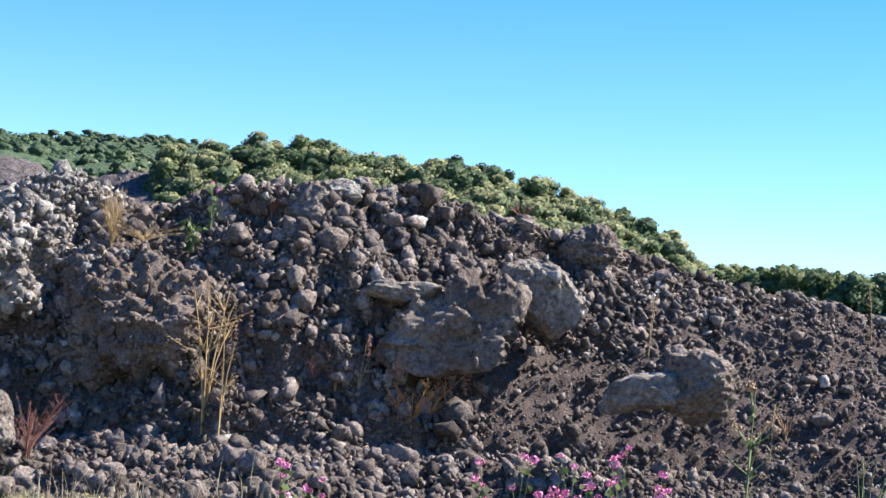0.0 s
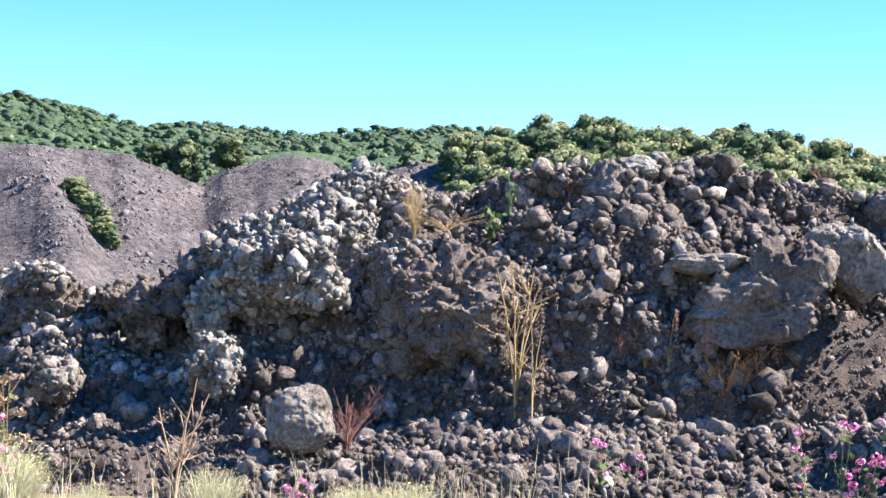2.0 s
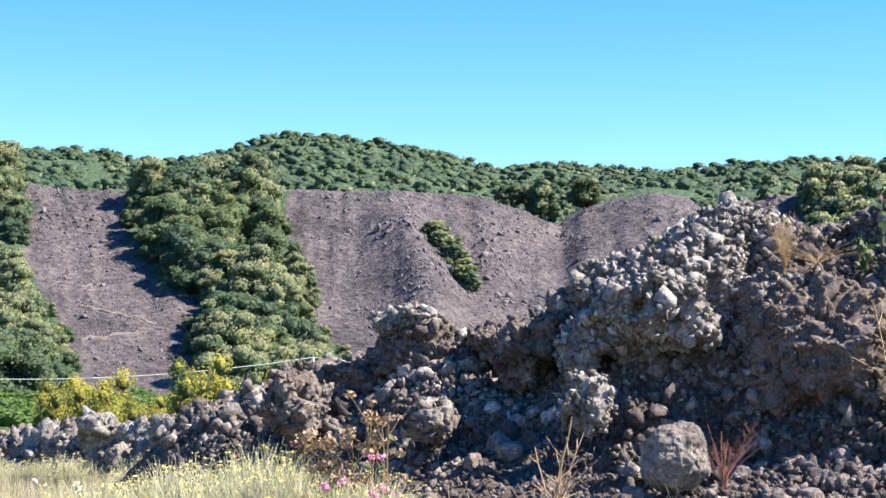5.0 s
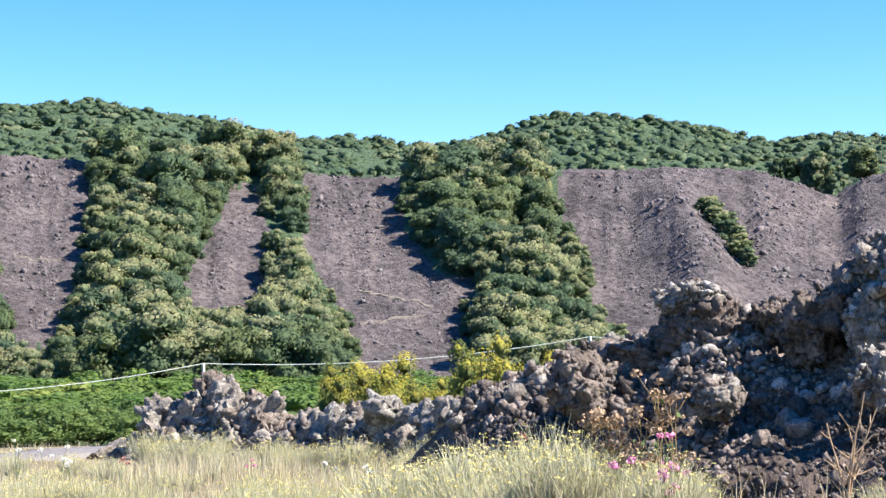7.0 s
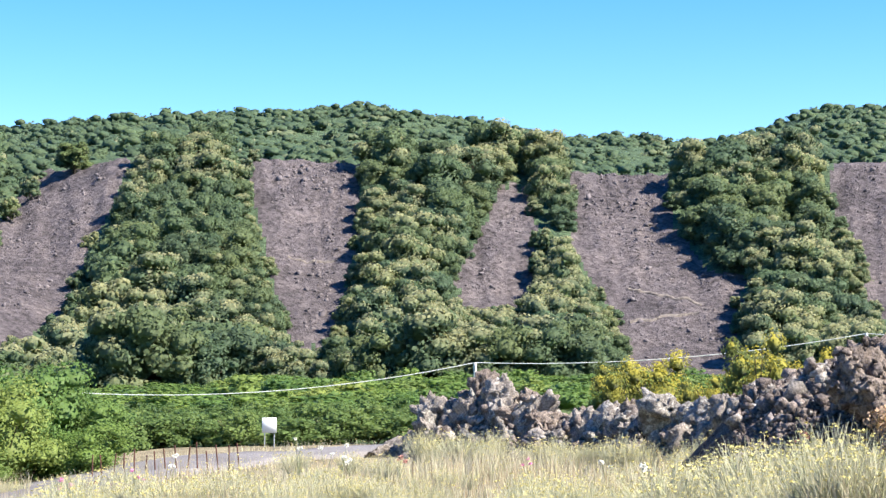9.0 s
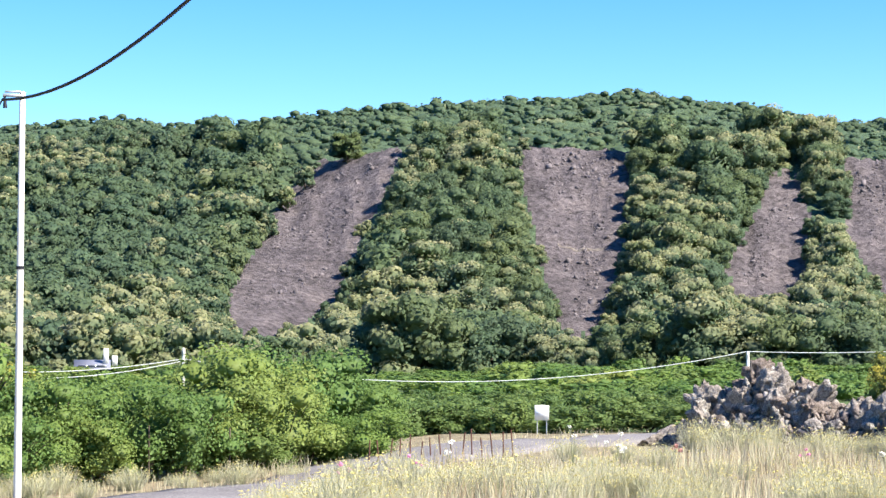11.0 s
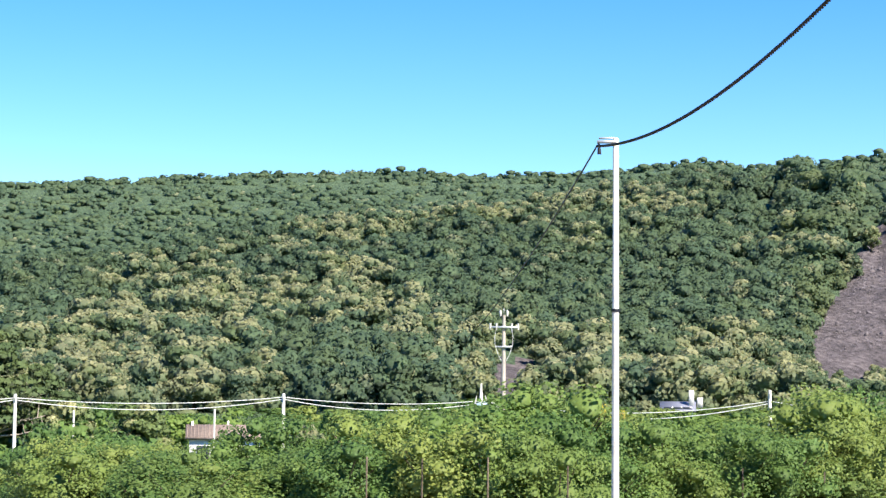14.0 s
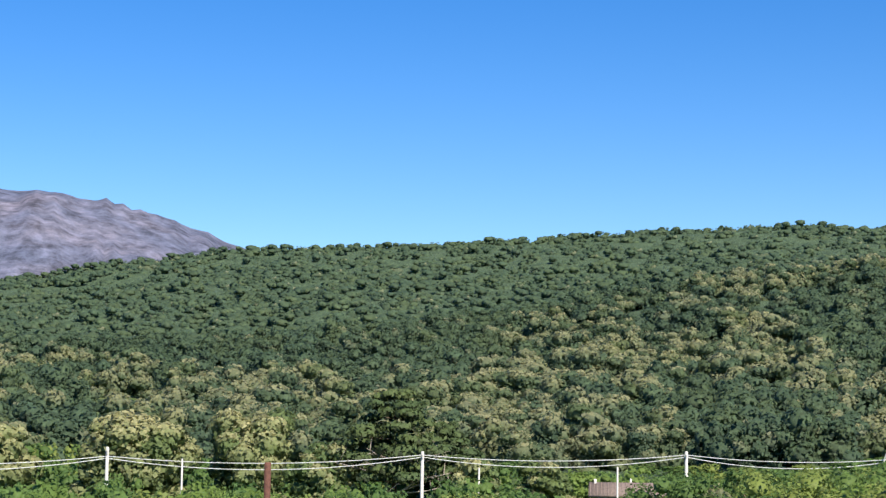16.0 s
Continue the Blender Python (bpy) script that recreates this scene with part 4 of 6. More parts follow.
def track(a0, e0, a1, e1):
    """A thin trodden line across the scree."""
    az = np.linspace(a0, a1, 40)
    el = np.linspace(e0, e1, 40) + 0.012 * vnoise(np.stack([az * 3, 0 * az, 0 * az], 1), 66)
    r = ground_for(az, el)
    r = np.convolve(np.pad(r, 3, mode="edge"), np.ones(7) / 7, "valid")
    rows = [polar(az, r + k, land(az, r + k) + h) for k, h in ((-0.45, -0.1), (-0.35, 0.2), (0.1, 0.24), (0.3, -0.1))]
    me = mesh_np("track", np.stack(rows, 1).reshape(-1, 3), grid_faces(40, 4), M_TRACK)
    tagged(new("track", me), "thin pale trodden line across the scree", "path", kind="structure")


track(39.75, 3.74, 38.4, 3.68)
track(29.75, 2.75, 27.6, 2.3)
track(29.7, 1.75, 27.7, 2.05)
NEAR_T = [tree_template(900 + i, "broad", 2300, 0.021, (0.75, 0.05, 0.5, 0.0, 0.9, 0.15)[i], 28, 1, 0.8) for i in range(6)]
MID_T = [tree_template(920 + i, "broad", 760, 0.037, (0.75, 0.05, 0.5, 0.0, 0.9, 0.12)[i], 15, 1, 0.8) for i in range(6)]
FAR_T = [tree_template(950 + i, "round", 40, 0.075, (0.0, 0.05, 0.7, 0.0)[i], 8, 1, 0.84) for i in range(4)]
CONE_T = tree_template(990, "cone", 60, 0.05, 0.0, 12, 1)


def plant_woods():
    rng = np.random.default_rng(12)

    def rows(a0, a1, e0, e1, da, de):
        out = []
        e = e0
        while e < e1:
            a = np.arange(a0, a1, da)
            out.append(np.stack([a + rng.uniform(-0.45, 0.45, len(a)) * da, e + rng.uniform(-0.45, 0.45, len(a)) * de]))
            e += de
        return np.concatenate(out, 1)

    beds = [rows(-16, 10.5, 4.0, 7.0, 0.62, 0.24), rows(10.5, 50, -0.15, 6.9, 0.95, 0.38), rows(50, 90, 0.0, 6.9, 0.72, 0.27)]
    az, el = np.concatenate(beds, 1)
    r = ground_for(az, el)
    ok = ~np.isnan(r) & (r < 425)
    far = rows(-2, 90, 2.6, 8.3, 0.44, 0.115)
    fr = ground_for(*far)
    fok = ~np.isnan(fr) & (fr > np.where(far[0] > 48, 405, 349))
    ra = np.arange(0, 90, 0.25)
    rr = np.interp(ra, [-60, 46, 56, 140], [600, 600, 760, 760]) - rng.uniform(0, 10, len(ra))
    ca = np.arange(-16, 11.5, 0.45)
    cr = np.full(len(ca), 344.0) - rng.uniform(0, 6, len(ca))
    az = np.concatenate([az[ok], far[0][fok], ra, ca])
    r = np.concatenate([r[ok], fr[fok], rr, cr])
    z = land(az, r)
    el = np.degrees(np.arctan2(z - EYE, r))
    near_all = np.where(az > 48, r < 425, r < 350)
    high = np.where(near_all, np.where(az > 50, rng.uniform(5.2, 8.4, len(az)), rng.uniform(7.6, 12.2, len(az))), rng.uniform(4.4, 6.6, len(az)))
    high = np.where(az < 9.5, high * 0.8, high)
    high = np.where(near_all & (az > 17) & (az < 45) & (el > 5.3), high * 1.1, high)
    wide = high * np.where(near_all, rng.uniform(0.9, 1.2, len(az)), rng.uniform(1.2, 1.6, len(az)))
    # a tree shrinks, or goes, where it would stand before a bare strip
    fits = np.zeros(len(az), bool)
    for shrink in (1.0, 0.75, 0.5, 0.34):
        hh, ww = np.degrees(high * shrink / r), np.degrees(wide * shrink * 0.46 / r)
        clash = np.zeros(len(az), bool)
        for dx in (-1, -0.5, 0, 0.5, 1):
            for dy in (0.0, 0.35, 0.7, 0.95):
                if abs(dx) == 1 and dy > 0.8:
                    continue
                clash |= bare(az + dx * ww, el + dy * hh)
        good = ~fits & (~clash | (r > 365))
        high, wide = np.where(good, high * shrink, high), np.where(good, wide * shrink, wide)
        fits |= good
    fits &= ~(inside_poly(CLEARING, az, el + 0.3) & (az > 70))
    az, el, r, z, high, wide, near_all = (q[fits] for q in (az, el, r, z, high, wide, near_all))
    heap = Heap()
    crowns = [mesh_np("crown", v, f, M_LEAF_WOOD, {"bloom": b, "tint": np.zeros(len(v))}, None, True, d) for v, f, b, d in NEAR_T]
    trunks = [trunk_mesh(40 + i) for i in range(3)]
    singles = 0
    order = np.argsort(np.abs(az - 33) + np.where(r < 352, 0, 200))
    patch = vnoise(np.stack([az * 0.35, el * 0.7, 0 * az], 1), 61)
    cream = np.interp(az, [-16, 9, 12, 30, 50, 58, 61, 62.5, 65, 69, 72, 77, 82, 90], [9, 9, 1.8, 2.0, 1.7, 1.9, 2.3, 5.8, 5.0, 4.1, 3.4, 2.9, 2.6, 2.4])
    strip = (np.abs(el + np.degrees(0.55 * high / r) - np.interp(az, [52, 55, 58, 63, 66], [6.3, 6.6, 6.25, 5.95, 5.5])) < 0.3) & (az > 52.5) & (az < 65)
    first = {}
    for i in order:
        x, y = polar(az[i], r[i], 0)[:2]
        near, h = bool(near_all[i]), float(high[i])
        spread = float(wide[i]) / h
        spin = rng.uniform(0, 360)
        bloomy = patch[i] + rng.normal(scale=0.3) + (0.75 if strip[i] else (0.25 if az[i] < 9 else 0.4 if az[i] < 50 else 0.2) if el[i] < cream[i] else 0.1 if 18 < az[i] < 46 and r[i] < 352 else -0.9 if az[i] > 50 else -0.7 if az[i] > 46.8 else -0.3)
        k = int(rng.choice((0, 4, 2)) if bloomy > 0.1 else rng.choice((1, 3, 5)))
        if near and singles < 290 and 20 < az[i] < 50:
            if k not in first:
                t = thing("tree", 0, 0, 0, "broadleaf tree with " + ("cream blossom on a lush" if k in (0, 4, 2) else "a dense dark green") + " crown", "tree", "trees on the quarry slope")
                part("crown", crowns[k], t)
                part("trunk", trunks[k % 3], t)
                first[k] = t
                ob = t
            else:
                ob = copy_thing(first[k], Matrix())
            ob.matrix_basis = Matrix.Translation((x, y, float(z[i]) - 0.15 - 0.16 * h)) @ pose(0, 0, 0, 0, 0, spin) @ Matrix.Diagonal((h * spread, h * spread, h, 1))
            singles += 1
            continue
        if near:
            v, f, b, d = MID_T[k]
        elif rng.random() < 0.012:
            v, f, b, d = CONE_T
        else:
            v, f, b, d = FAR_T[2 if bloomy > 0.22 else int(rng.choice((0, 1, 3)))]
        c, s = math.cos(radians(spin)), math.sin(radians(spin))
        m = np.array(((c, -s, 0), (s, c, 0), (0, 0, 1)))
        heap.add((v * (h * spread, h * spread, h)) @ m.T + (x, y, z[i] - 0.15 - (0.2 if near else 0.44) * h), f, 0 if near and (az[i] < 50 or k in (0, 2, 4)) else 1, d @ m.T, bloom=b, tint=rng.random())
    tagged(new("woods", heap.mesh("woods", [M_LEAF_WOOD, M_LEAF_FAR], True)), "dense mixed green woods covering the far hills", "woods", kind="stuff")


plant_woods()


# ---- shrubs ----
def shrub_template(seed, n, size, bloom=0.0):
    rng = np.random.default_rng(seed)
    lobes = [((0, 0, 0.42), (0.38, 0.38, 0.42))]
    for i in range(17):
        t = i * 2.4 + rng.uniform(-0.4, 0.4)
        h = rng.uniform(0.16, 0.88)
        d = rng.uniform(0.2, 0.48) * (1.15 - 0.5 * h)
        s = rng.uniform(0.09, 0.2)
        lobes.append(((math.cos(t) * d, math.sin(t) * d, h), (s, s, s)))
    lobes = [(c, tuple(0.86 * q for q in rad)) for c, rad in lobes]
    v, f, b, d = crown(rng, [(c, tuple(1.16 * q for q in rad)) for c, rad in lobes], n, size, bloom)
    cv, cf, cb, cd = puffs(rng, lobes, 1, np.full(len(lobes), bloom), 0.7)
    return np.concatenate([v, cv]), np.concatenate([tris(f), cf + len(v)]), np.concatenate([b, cb])


def stems_mesh(seed, n=7, radius=0.012, mat=None):
    rng = np.random.default_rng(seed)
    heap = Heap()
    for i in range(n):
        t = rng.uniform(0, 6.28)
        e = np.array((math.cos(t) * 0.35, math.sin(t) * 0.35, rng.uniform(0.6, 0.9)))
        heap.add(*tube([(0, 0, -0.05), e * (0.35, 0.35, 0.5), e], [radius, radius * 0.7, radius * 0.3], 4))
    return heap.mesh("branchwork", [mat or M_BARK])


def scrub(rows, seed):
    """Scrub in the middle distance, joined."""
    rng = np.random.default_rng(seed)
    heap = Heap()
    for az, r, h, w in rows:
        x, y, z = spot(az, r, float(land(az, r)))
        v, f, b = SHRUB_LOW[int(rng.integers(3))]
        t = rng.uniform(0, 6.28)
        m = np.array(((math.cos(t), -math.sin(t), 0), (math.sin(t), math.cos(t), 0), (0, 0, 1)))
        heap.add((v * (w, w, h)) @ m.T + (x, y, z - 0.05), f, bloom=b, tint=rng.random())
    tagged(new("scrub", heap.mesh("scrub", [M_LEAF_BUSH])), "green scrub filling the ground below the hills", "shrubs", kind="stuff")


def shrubs(name, mat, templates, rows, label, category, group, leaf="foliage"):
    """rows: bearing, distance, height, width."""
    rng = np.random.default_rng(len(rows) * 7 + 1)
    mes = [mesh_np(leaf, v, f, mat, {"bloom": b, "tint": np.zeros(len(v))}) for v, f, b in templates]
    stems = stems_mesh(3)
    for i, (az, r, h, w) in enumerate(rows):
        x, y, z = spot(az, r, float(land(az, r)))
        ob = thing(name, x, y, z, label, category, group)
        k = i % len(mes)
        part(leaf, mes[k], ob)
        tagged(part("branchwork", stems, ob), kind="stuff")
        ob.matrix_basis = Matrix.Translation((x, y, z - 0.03)) @ pose(0, 0, 0, 0, 0, rng.uniform(0, 360)) @ Matrix.Diagonal((w, w, h, 1))


SHRUB_T = [shrub_template(60 + i, 4600, 0.0165) for i in range(4)]
SHRUB_MID = [shrub_template(65 + i, 1500, 0.032) for i in range(3)]
SHRUB_LOW = [shrub_template(70 + i, 420, 0.045) for i in range(3)]
BROOM_T = [shrub_template(80 + i, 4200, 0.017, 0.85) for i in range(2)]
rng0 = np.random.default_rng(3)
hedge = []
for az in np.arange(45.4, 72, 0.78):
    top = np.interp(az, [45, 46.5, 50, 53, 56, 58.5, 60, 61.2, 62.3, 64, 66, 68, 72], [-0.2, 0.3, 0.2, 0.15, 0.2, 0.5, 0.1, -0.35, -0.4, 0.1, -1.1, -1.0, -0.3])
    for k in range(2):
        r = float(np.interp(az, [45, 50, 57, 62, 72], [42.5, 40, 35.5, 36, 37])) + k * 2.0 + rng0.uniform(-0.9, 0.9)
        high = float(up_at(r, top) - land(az, r)) * float(rng0.uniform(0.55, 0.98) if k == 0 else rng0.choice((0.75, 0.9, 1.0, 1.2)))
        hedge.append((az + rng0.uniform(-0.3, 0.3), r, high, max(1.25 * high, rng0.uniform(1.4, 2.4))))
shrubs("shrub", M_LEAF_BUSH, SHRUB_T, hedge, "bright green leafy shrub in a roadside thicket", "shrub", "roadside thicket")
vines = []
for az in np.arange(36.0, 52, 0.62):
    for k in range(3):
        r = 56.8 + k * 6.5 + rng0.uniform(-0.6, 0.6)
        vines.append((az + rng0.uniform(-0.25, 0.25), r, float(up_at(r, -0.72 + rng0.uniform(-0.2, 0.1) + 0.22 * k) - land(az, r)), rng0.uniform(1.4, 2.1)))
shrubs("vine_shrub", M_LEAF_VINE, SHRUB_MID, vines, "fresh green low shrub in a planted row", "shrub", "planted green rows")
mid = [(az + rng0.uniform(-0.3, 0.3), 124 + 26 * k + rng0.uniform(-4, 10), rng0.uniform(1.2, 2.2), rng0.uniform(3.4, 5.2)) for az in np.arange(23.5, 42, 0.6) for k in range(3)]
for az in np.arange(33, 90, 0.62):
    for k in range(3 if az > 55 else 2):
        r = 136 + k * 32 + rng0.uniform(-8, 20)
        top = np.interp(az, [33, 52, 60, 63, 65, 66, 67.6, 70, 76, 82, 90], [-0.2, 0.1, 0.2, 0.1, 0.0, 0.0, 0.05, 0.1, 0.3, 0.5, 0.5]) + rng0.uniform(-0.3, 0.15) + 0.15 * k
        mid.append((az + rng0.uniform(-0.3, 0.3), r, max(1.0, float(up_at(r, top) - land(az, r))), rng0.uniform(3.0, 4.6)))
thick = [(az + rng0.uniform(-0.4, 0.4), 62 + rng0.uniform(-6, 10), rng0.uniform(1.8, 2.8), rng0.uniform(2.6, 4.0)) for az in np.arange(61, 90, 0.9) if not 64.8 < az < 68.6]
shrubs("shrub", M_LEAF_BUSH, SHRUB_T[:2], thick, "green leafy shrub in rough ground", "shrub", "shrubs in the hollow")
low = []
for az in np.arange(60.5, 90, 0.75):
    r = 92 + rng0.uniform(-10, 12)
    top = (-1.05 if 64.8 < az < 68.6 else -0.35) + rng0.uniform(-0.35, 0.25)
    low.append((az + rng0.uniform(-0.3, 0.3), r, max(0.8, float(up_at(r, top) - land(az, r))), rng0.uniform(2.6, 4.0)))
scrub(mid + low, 44)
shrubs("broom_bush", M_BROOM, BROOM_T, [(26.1, 62, 3.3, 2.6), (28.9, 70, 2.8, 3.0), (30.2, 72, 2.7, 2.4), (24.4, 58, 2.6, 1.6), (27.6, 66, 2.0, 2.0), (22.9, 50, 2.4, 1.0), (70.7, 118, 1.6, 2.2), (69.9, 118, 1.2, 1.6), (76.3, 110, 1.4, 1.4), (55.4, 90, 2.6, 2.4), (54.6, 86, 1.8, 2.6)],
       "broom bush covered in yellow flowers", "bush", "flowering brooms")


# ---- single trees below the hill ----
def big_tree(az, r, top, wide, mat, kind, bloom, seed, label, n=2200, size=0.03):
    x, y, z = spot(az, r, float(land(az, r)) - 0.1)
    h = float(up_at(r, top)) - z
    ob = thing("tree", x, y, z, label, "tree")
    v, f, b, d = tree_template(seed, kind, n, size, bloom, 34, 1, 0.82)
    part("crown", mesh_np("crown", v, f, mat, {"bloom": b, "tint": np.full(len(v), 0.3)}, None, True, d), ob)
    part("trunk", trunk_mesh(seed), ob)
    ob.matrix_basis = Matrix.Translation((x, y, z)) @ Matrix.Diagonal((wide, wide, h, 1))
    return ob


big_tree(81.0, 124, 2.3, 10.5, M_LEAF_CHESTNUT, "broad", 0.95, 501, "large chestnut tree full of cream blossom", 6000, 0.02)
big_tree(77.6, 126, 2.1, 8.6, M_LEAF_CHESTNUT, "broad", 0.9, 502, "chestnut tree with cream blossom and green leaves", 5000, 0.02)
big_tree(75.5, 124, 1.1, 6.2, M_LEAF_CHESTNUT, "broad", 0.6, 503, "lower chestnut tree with sparse blossom")
big_tree(84.9, 126, 1.6, 8.0, M_LEAF_CHESTNUT, "broad", 0.8, 504, "chestnut tree with cream blossom")


def pine(az, r, top, wide, seed, label, dead=0):
    """A pine of flat, ragged tiers, with bare dead boughs below where asked."""
    rng = np.random.default_rng(seed)
    x, y, z = spot(az, r, float(land(az, r)) - 0.1)
    h = float(up_at(r, top)) - z
    ob = thing("pine_tree", x, y, z, label, "tree", rz=az)
    poly_tube("trunk", [(0, 0, -0.2), (0.1, 0, h * 0.5), (0, 0, h * 0.95)], [0.2, 0.14, 0.04], M_BARK, ob, 7)
    for k, q in enumerate(np.linspace(0.36, 0.96, 9)):
        reach = wide * 0.5 * min(1.0, (1.12 - q) / 0.5)
        lobes = []
        for i in range(5):
            t = i * 1.257 + k * 0.7 + rng.uniform(-0.3, 0.3)
            d = reach * rng.uniform(0.35, 0.75)
            s = reach * rng.uniform(0.28, 0.45)
            lobes.append(((math.cos(t) * d, math.sin(t) * d, q * h + rng.uniform(-0.2, 0.2)), (s, s, 0.2 + 0.12 * s)))
            poly_tube("bough", [(0, 0, q * h - 0.15), (math.cos(t) * d, math.sin(t) * d, q * h - 0.05)], [0.05, 0.02], M_BARK, ob, 4)
        v, f, b, d = crown(rng, lobes, 900, 0.17, 0.0, 0.3)
        tier = part("needle_tier", mesh_np("needle_tier", v, f, M_LEAF_PINE, {"bloom": b, "tint": np.full(len(v), rng.random())}, None, True, d), ob)
        tagged(tier, kind="stuff")
    for k in range(dead):
        t, q = rng.uniform(2.6, 6.8), rng.uniform(0.22, 0.52)
        e = np.array((math.cos(t) * wide * rng.uniform(0.3, 0.55), math.sin(t) * wide * 0.45, q * h + rng.uniform(0.5, 1.4)))
        heap = Heap()
        heap.add(*tube([(0, 0, q * h), e * (0.5, 0.5, 1) - (0, 0, 0.5), e], [0.07, 0.05, 0.02], 4))
        for w in range(4):
            a = e * (0.45 + 0.14 * w, 0.45 + 0.14 * w, 1) - (0, 0, 0.45 - 0.1 * w)
            heap.add(*tube([a, a + rng.normal(scale=0.35, size=3) + (0, 0, 0.35)], [0.03, 0.012], 4))
        part("dead_bough", heap.mesh("dead_bough", [M_STEM_GREY]), ob, "bare grey dead bough")


big_tree(71.0, 122, 0.7, 4.6, M_LEAF_CHESTNUT, "broad", 0.7, 507, "small chestnut tree with cream blossom")
big_tree(69.0, 130, 0.6, 5.4, M_LEAF_CHESTNUT, "broad", 0.5, 508, "green broadleaf tree below the hill")
big_tree(64.2, 60, 0.1, 2.2, M_LEAF_WOOD, "broad", 0.5, 509, "small leafy tree above the thicket")
big_tree(45.95, 349, 7.3, 8.5, M_LEAF_PINE, "broad", 0.0, 510, "round dark green tree at the top of the quarry")
big_tree(15.0, 353, 6.9, 9.0, M_LEAF_WOOD, "broad", 0.2, 511, "broad green tree in the quarry notch")
big_tree(16.3, 351, 6.95, 9.0, M_LEAF_WOOD, "broad", 0.6, 512, "broad blossoming tree in the quarry notch")
big_tree(17.2, 352, 6.7, 7.0, M_LEAF_WOOD, "broad", 0.1, 513, "dark green tree in the quarry notch")
for k, (az, top, high, wide) in enumerate(((19.45, 5.65, 6.5, 6.5), (19.15, 5.3, 6.5, 7.5), (18.85, 4.9, 6.5, 7.0), (18.6, 4.5, 6.0, 6.0), (18.35, 4.1, 4.5, 4.5), (13.2, 4.95, 4.5, 3.6), (32.1, 4.75, 5.5, 4.2), (32.4, 4.1, 5.0, 4.4), (47.2, 6.3, 5.0, 4.4), (47.8, 5.7, 5.5, 4.6), (48.3, 4.9, 5.0, 4.2))):
    el = top - math.degrees(high / 320)
    r = float(ground_for(np.array([az]), np.array([el]))[0])
    ob = big_tree(az, r, top, wide, M_LEAF_WOOD, "broad", 0.5, 520 + k, "green bush growing on the quarry slope", 900, 0.034)


# ---- poles, cables, houses ----
def poly_tube(name, pts, rad, mat, parent, sides=8, label=""):
    v, f = tube(pts, rad, sides)
    return part(name, mesh_np(name, v, f, mat, smooth=True), parent, label)


def box_part(name, size, at, mat, parent, bevel=0.01, label="", rz=0.0):
    v, f = box(*size, 0, bevel)
    return part(name, mesh_np(name, v, f, mat), parent, label, pose(*at, 0, 0, rz))


def ends(p, q, sag, n=24):
    p, q = np.asarray(p, float), np.asarray(q, float)
    t = np.linspace(0, 1, n)[:, None]
    c = p * (1 - t) + q * t
    c[:, 2] -= (4 * sag * t * (1 - t))[:, 0]
    return c


def main_pole():
    az, r = 55.24, 32.4
    x, y, _ = spot(az, r, 0)
    z0 = float(land(az, r))
    ob = thing("utility_pole", x, y, z0, "tall slender white concrete pole beside the road", "pole", rz=az)
    top = float(up_at(r, 8.06)) - z0
    poly_tube("shaft", [(0, 0, -0.3), (0, 0, top * 0.5), (0, 0, top - 0.02), (0, 0, top)], [0.064, 0.056, 0.047, 0.028], M_CONCRETE, ob, 12)
    poly_tube("band", [(0, 0, top * 0.565), (0, 0, top * 0.565 + 0.05)], [0.064, 0.064], M_CABLE, ob, 12, "dark clamp band")
    box_part("bracket", (0.32, 0.05, 0.05), (-0.15, -0.06, top - 0.10), M_STEEL, ob, 0.008, "steel cable bracket")
    box_part("bracket", (0.26, 0.035, 0.03), (-0.15, -0.06, top - 0.03), M_STEEL, ob, 0.006)
    poly_tube("clamp", [(-0.27, -0.06, top - 0.28), (-0.28, -0.06, top - 0.1)], [0.035, 0.02], M_CABLE, ob, 8, "black cable clamp")
    hang = np.array(spot(55.79, 32.3, float(up_at(32.3, 7.82))))
    run = thing("overhead_cable", *hang, "black twisted overhead cable slung from the pole", "cable")
    near = np.array(spot(44.287, 14.02, float(up_at(14.02, 16.76))))
    t = np.linspace(0, 1.5, 60)[:, None]
    a = (near - hang) * t
    a[:, 2] -= (4 * 0.587 * t * (1 - t))[:, 0]
    far = np.array(spot(59.5, 75, float(up_at(75, 2.3))))
    b = ends(hang, far, 0.3, 40) - hang
    d = a[-1] / np.linalg.norm(a[-1])
    u = np.cross(d, (0, 0, 1))
    u /= np.linalg.norm(u)
    w = np.cross(u, d)
    t = np.linspace(0, 1, 1500)
    line = np.stack([np.interp(t, np.linspace(0, 1, 60), a[:, k]) for k in range(3)], 1)
    for k in range(2):
        ph = t * 2 * np.pi * 170 + k * np.pi
        poly_tube("strand", line + 0.011 * (np.cos(ph)[:, None] * u + np.sin(ph)[:, None] * w), 0.013, M_CABLE, run, 5)
    poly_tube("far_strand", b, 0.016, M_CABLE, run, 5)
    return ob


main_pole()


pine(73.4, 124, 2.3, 8.4, 505, "dark green pine with layered boughs and bare dead branches", 12)
pine(71.9, 127, 1.3, 5.6, 506, "smaller dark green pine with layered boughs")


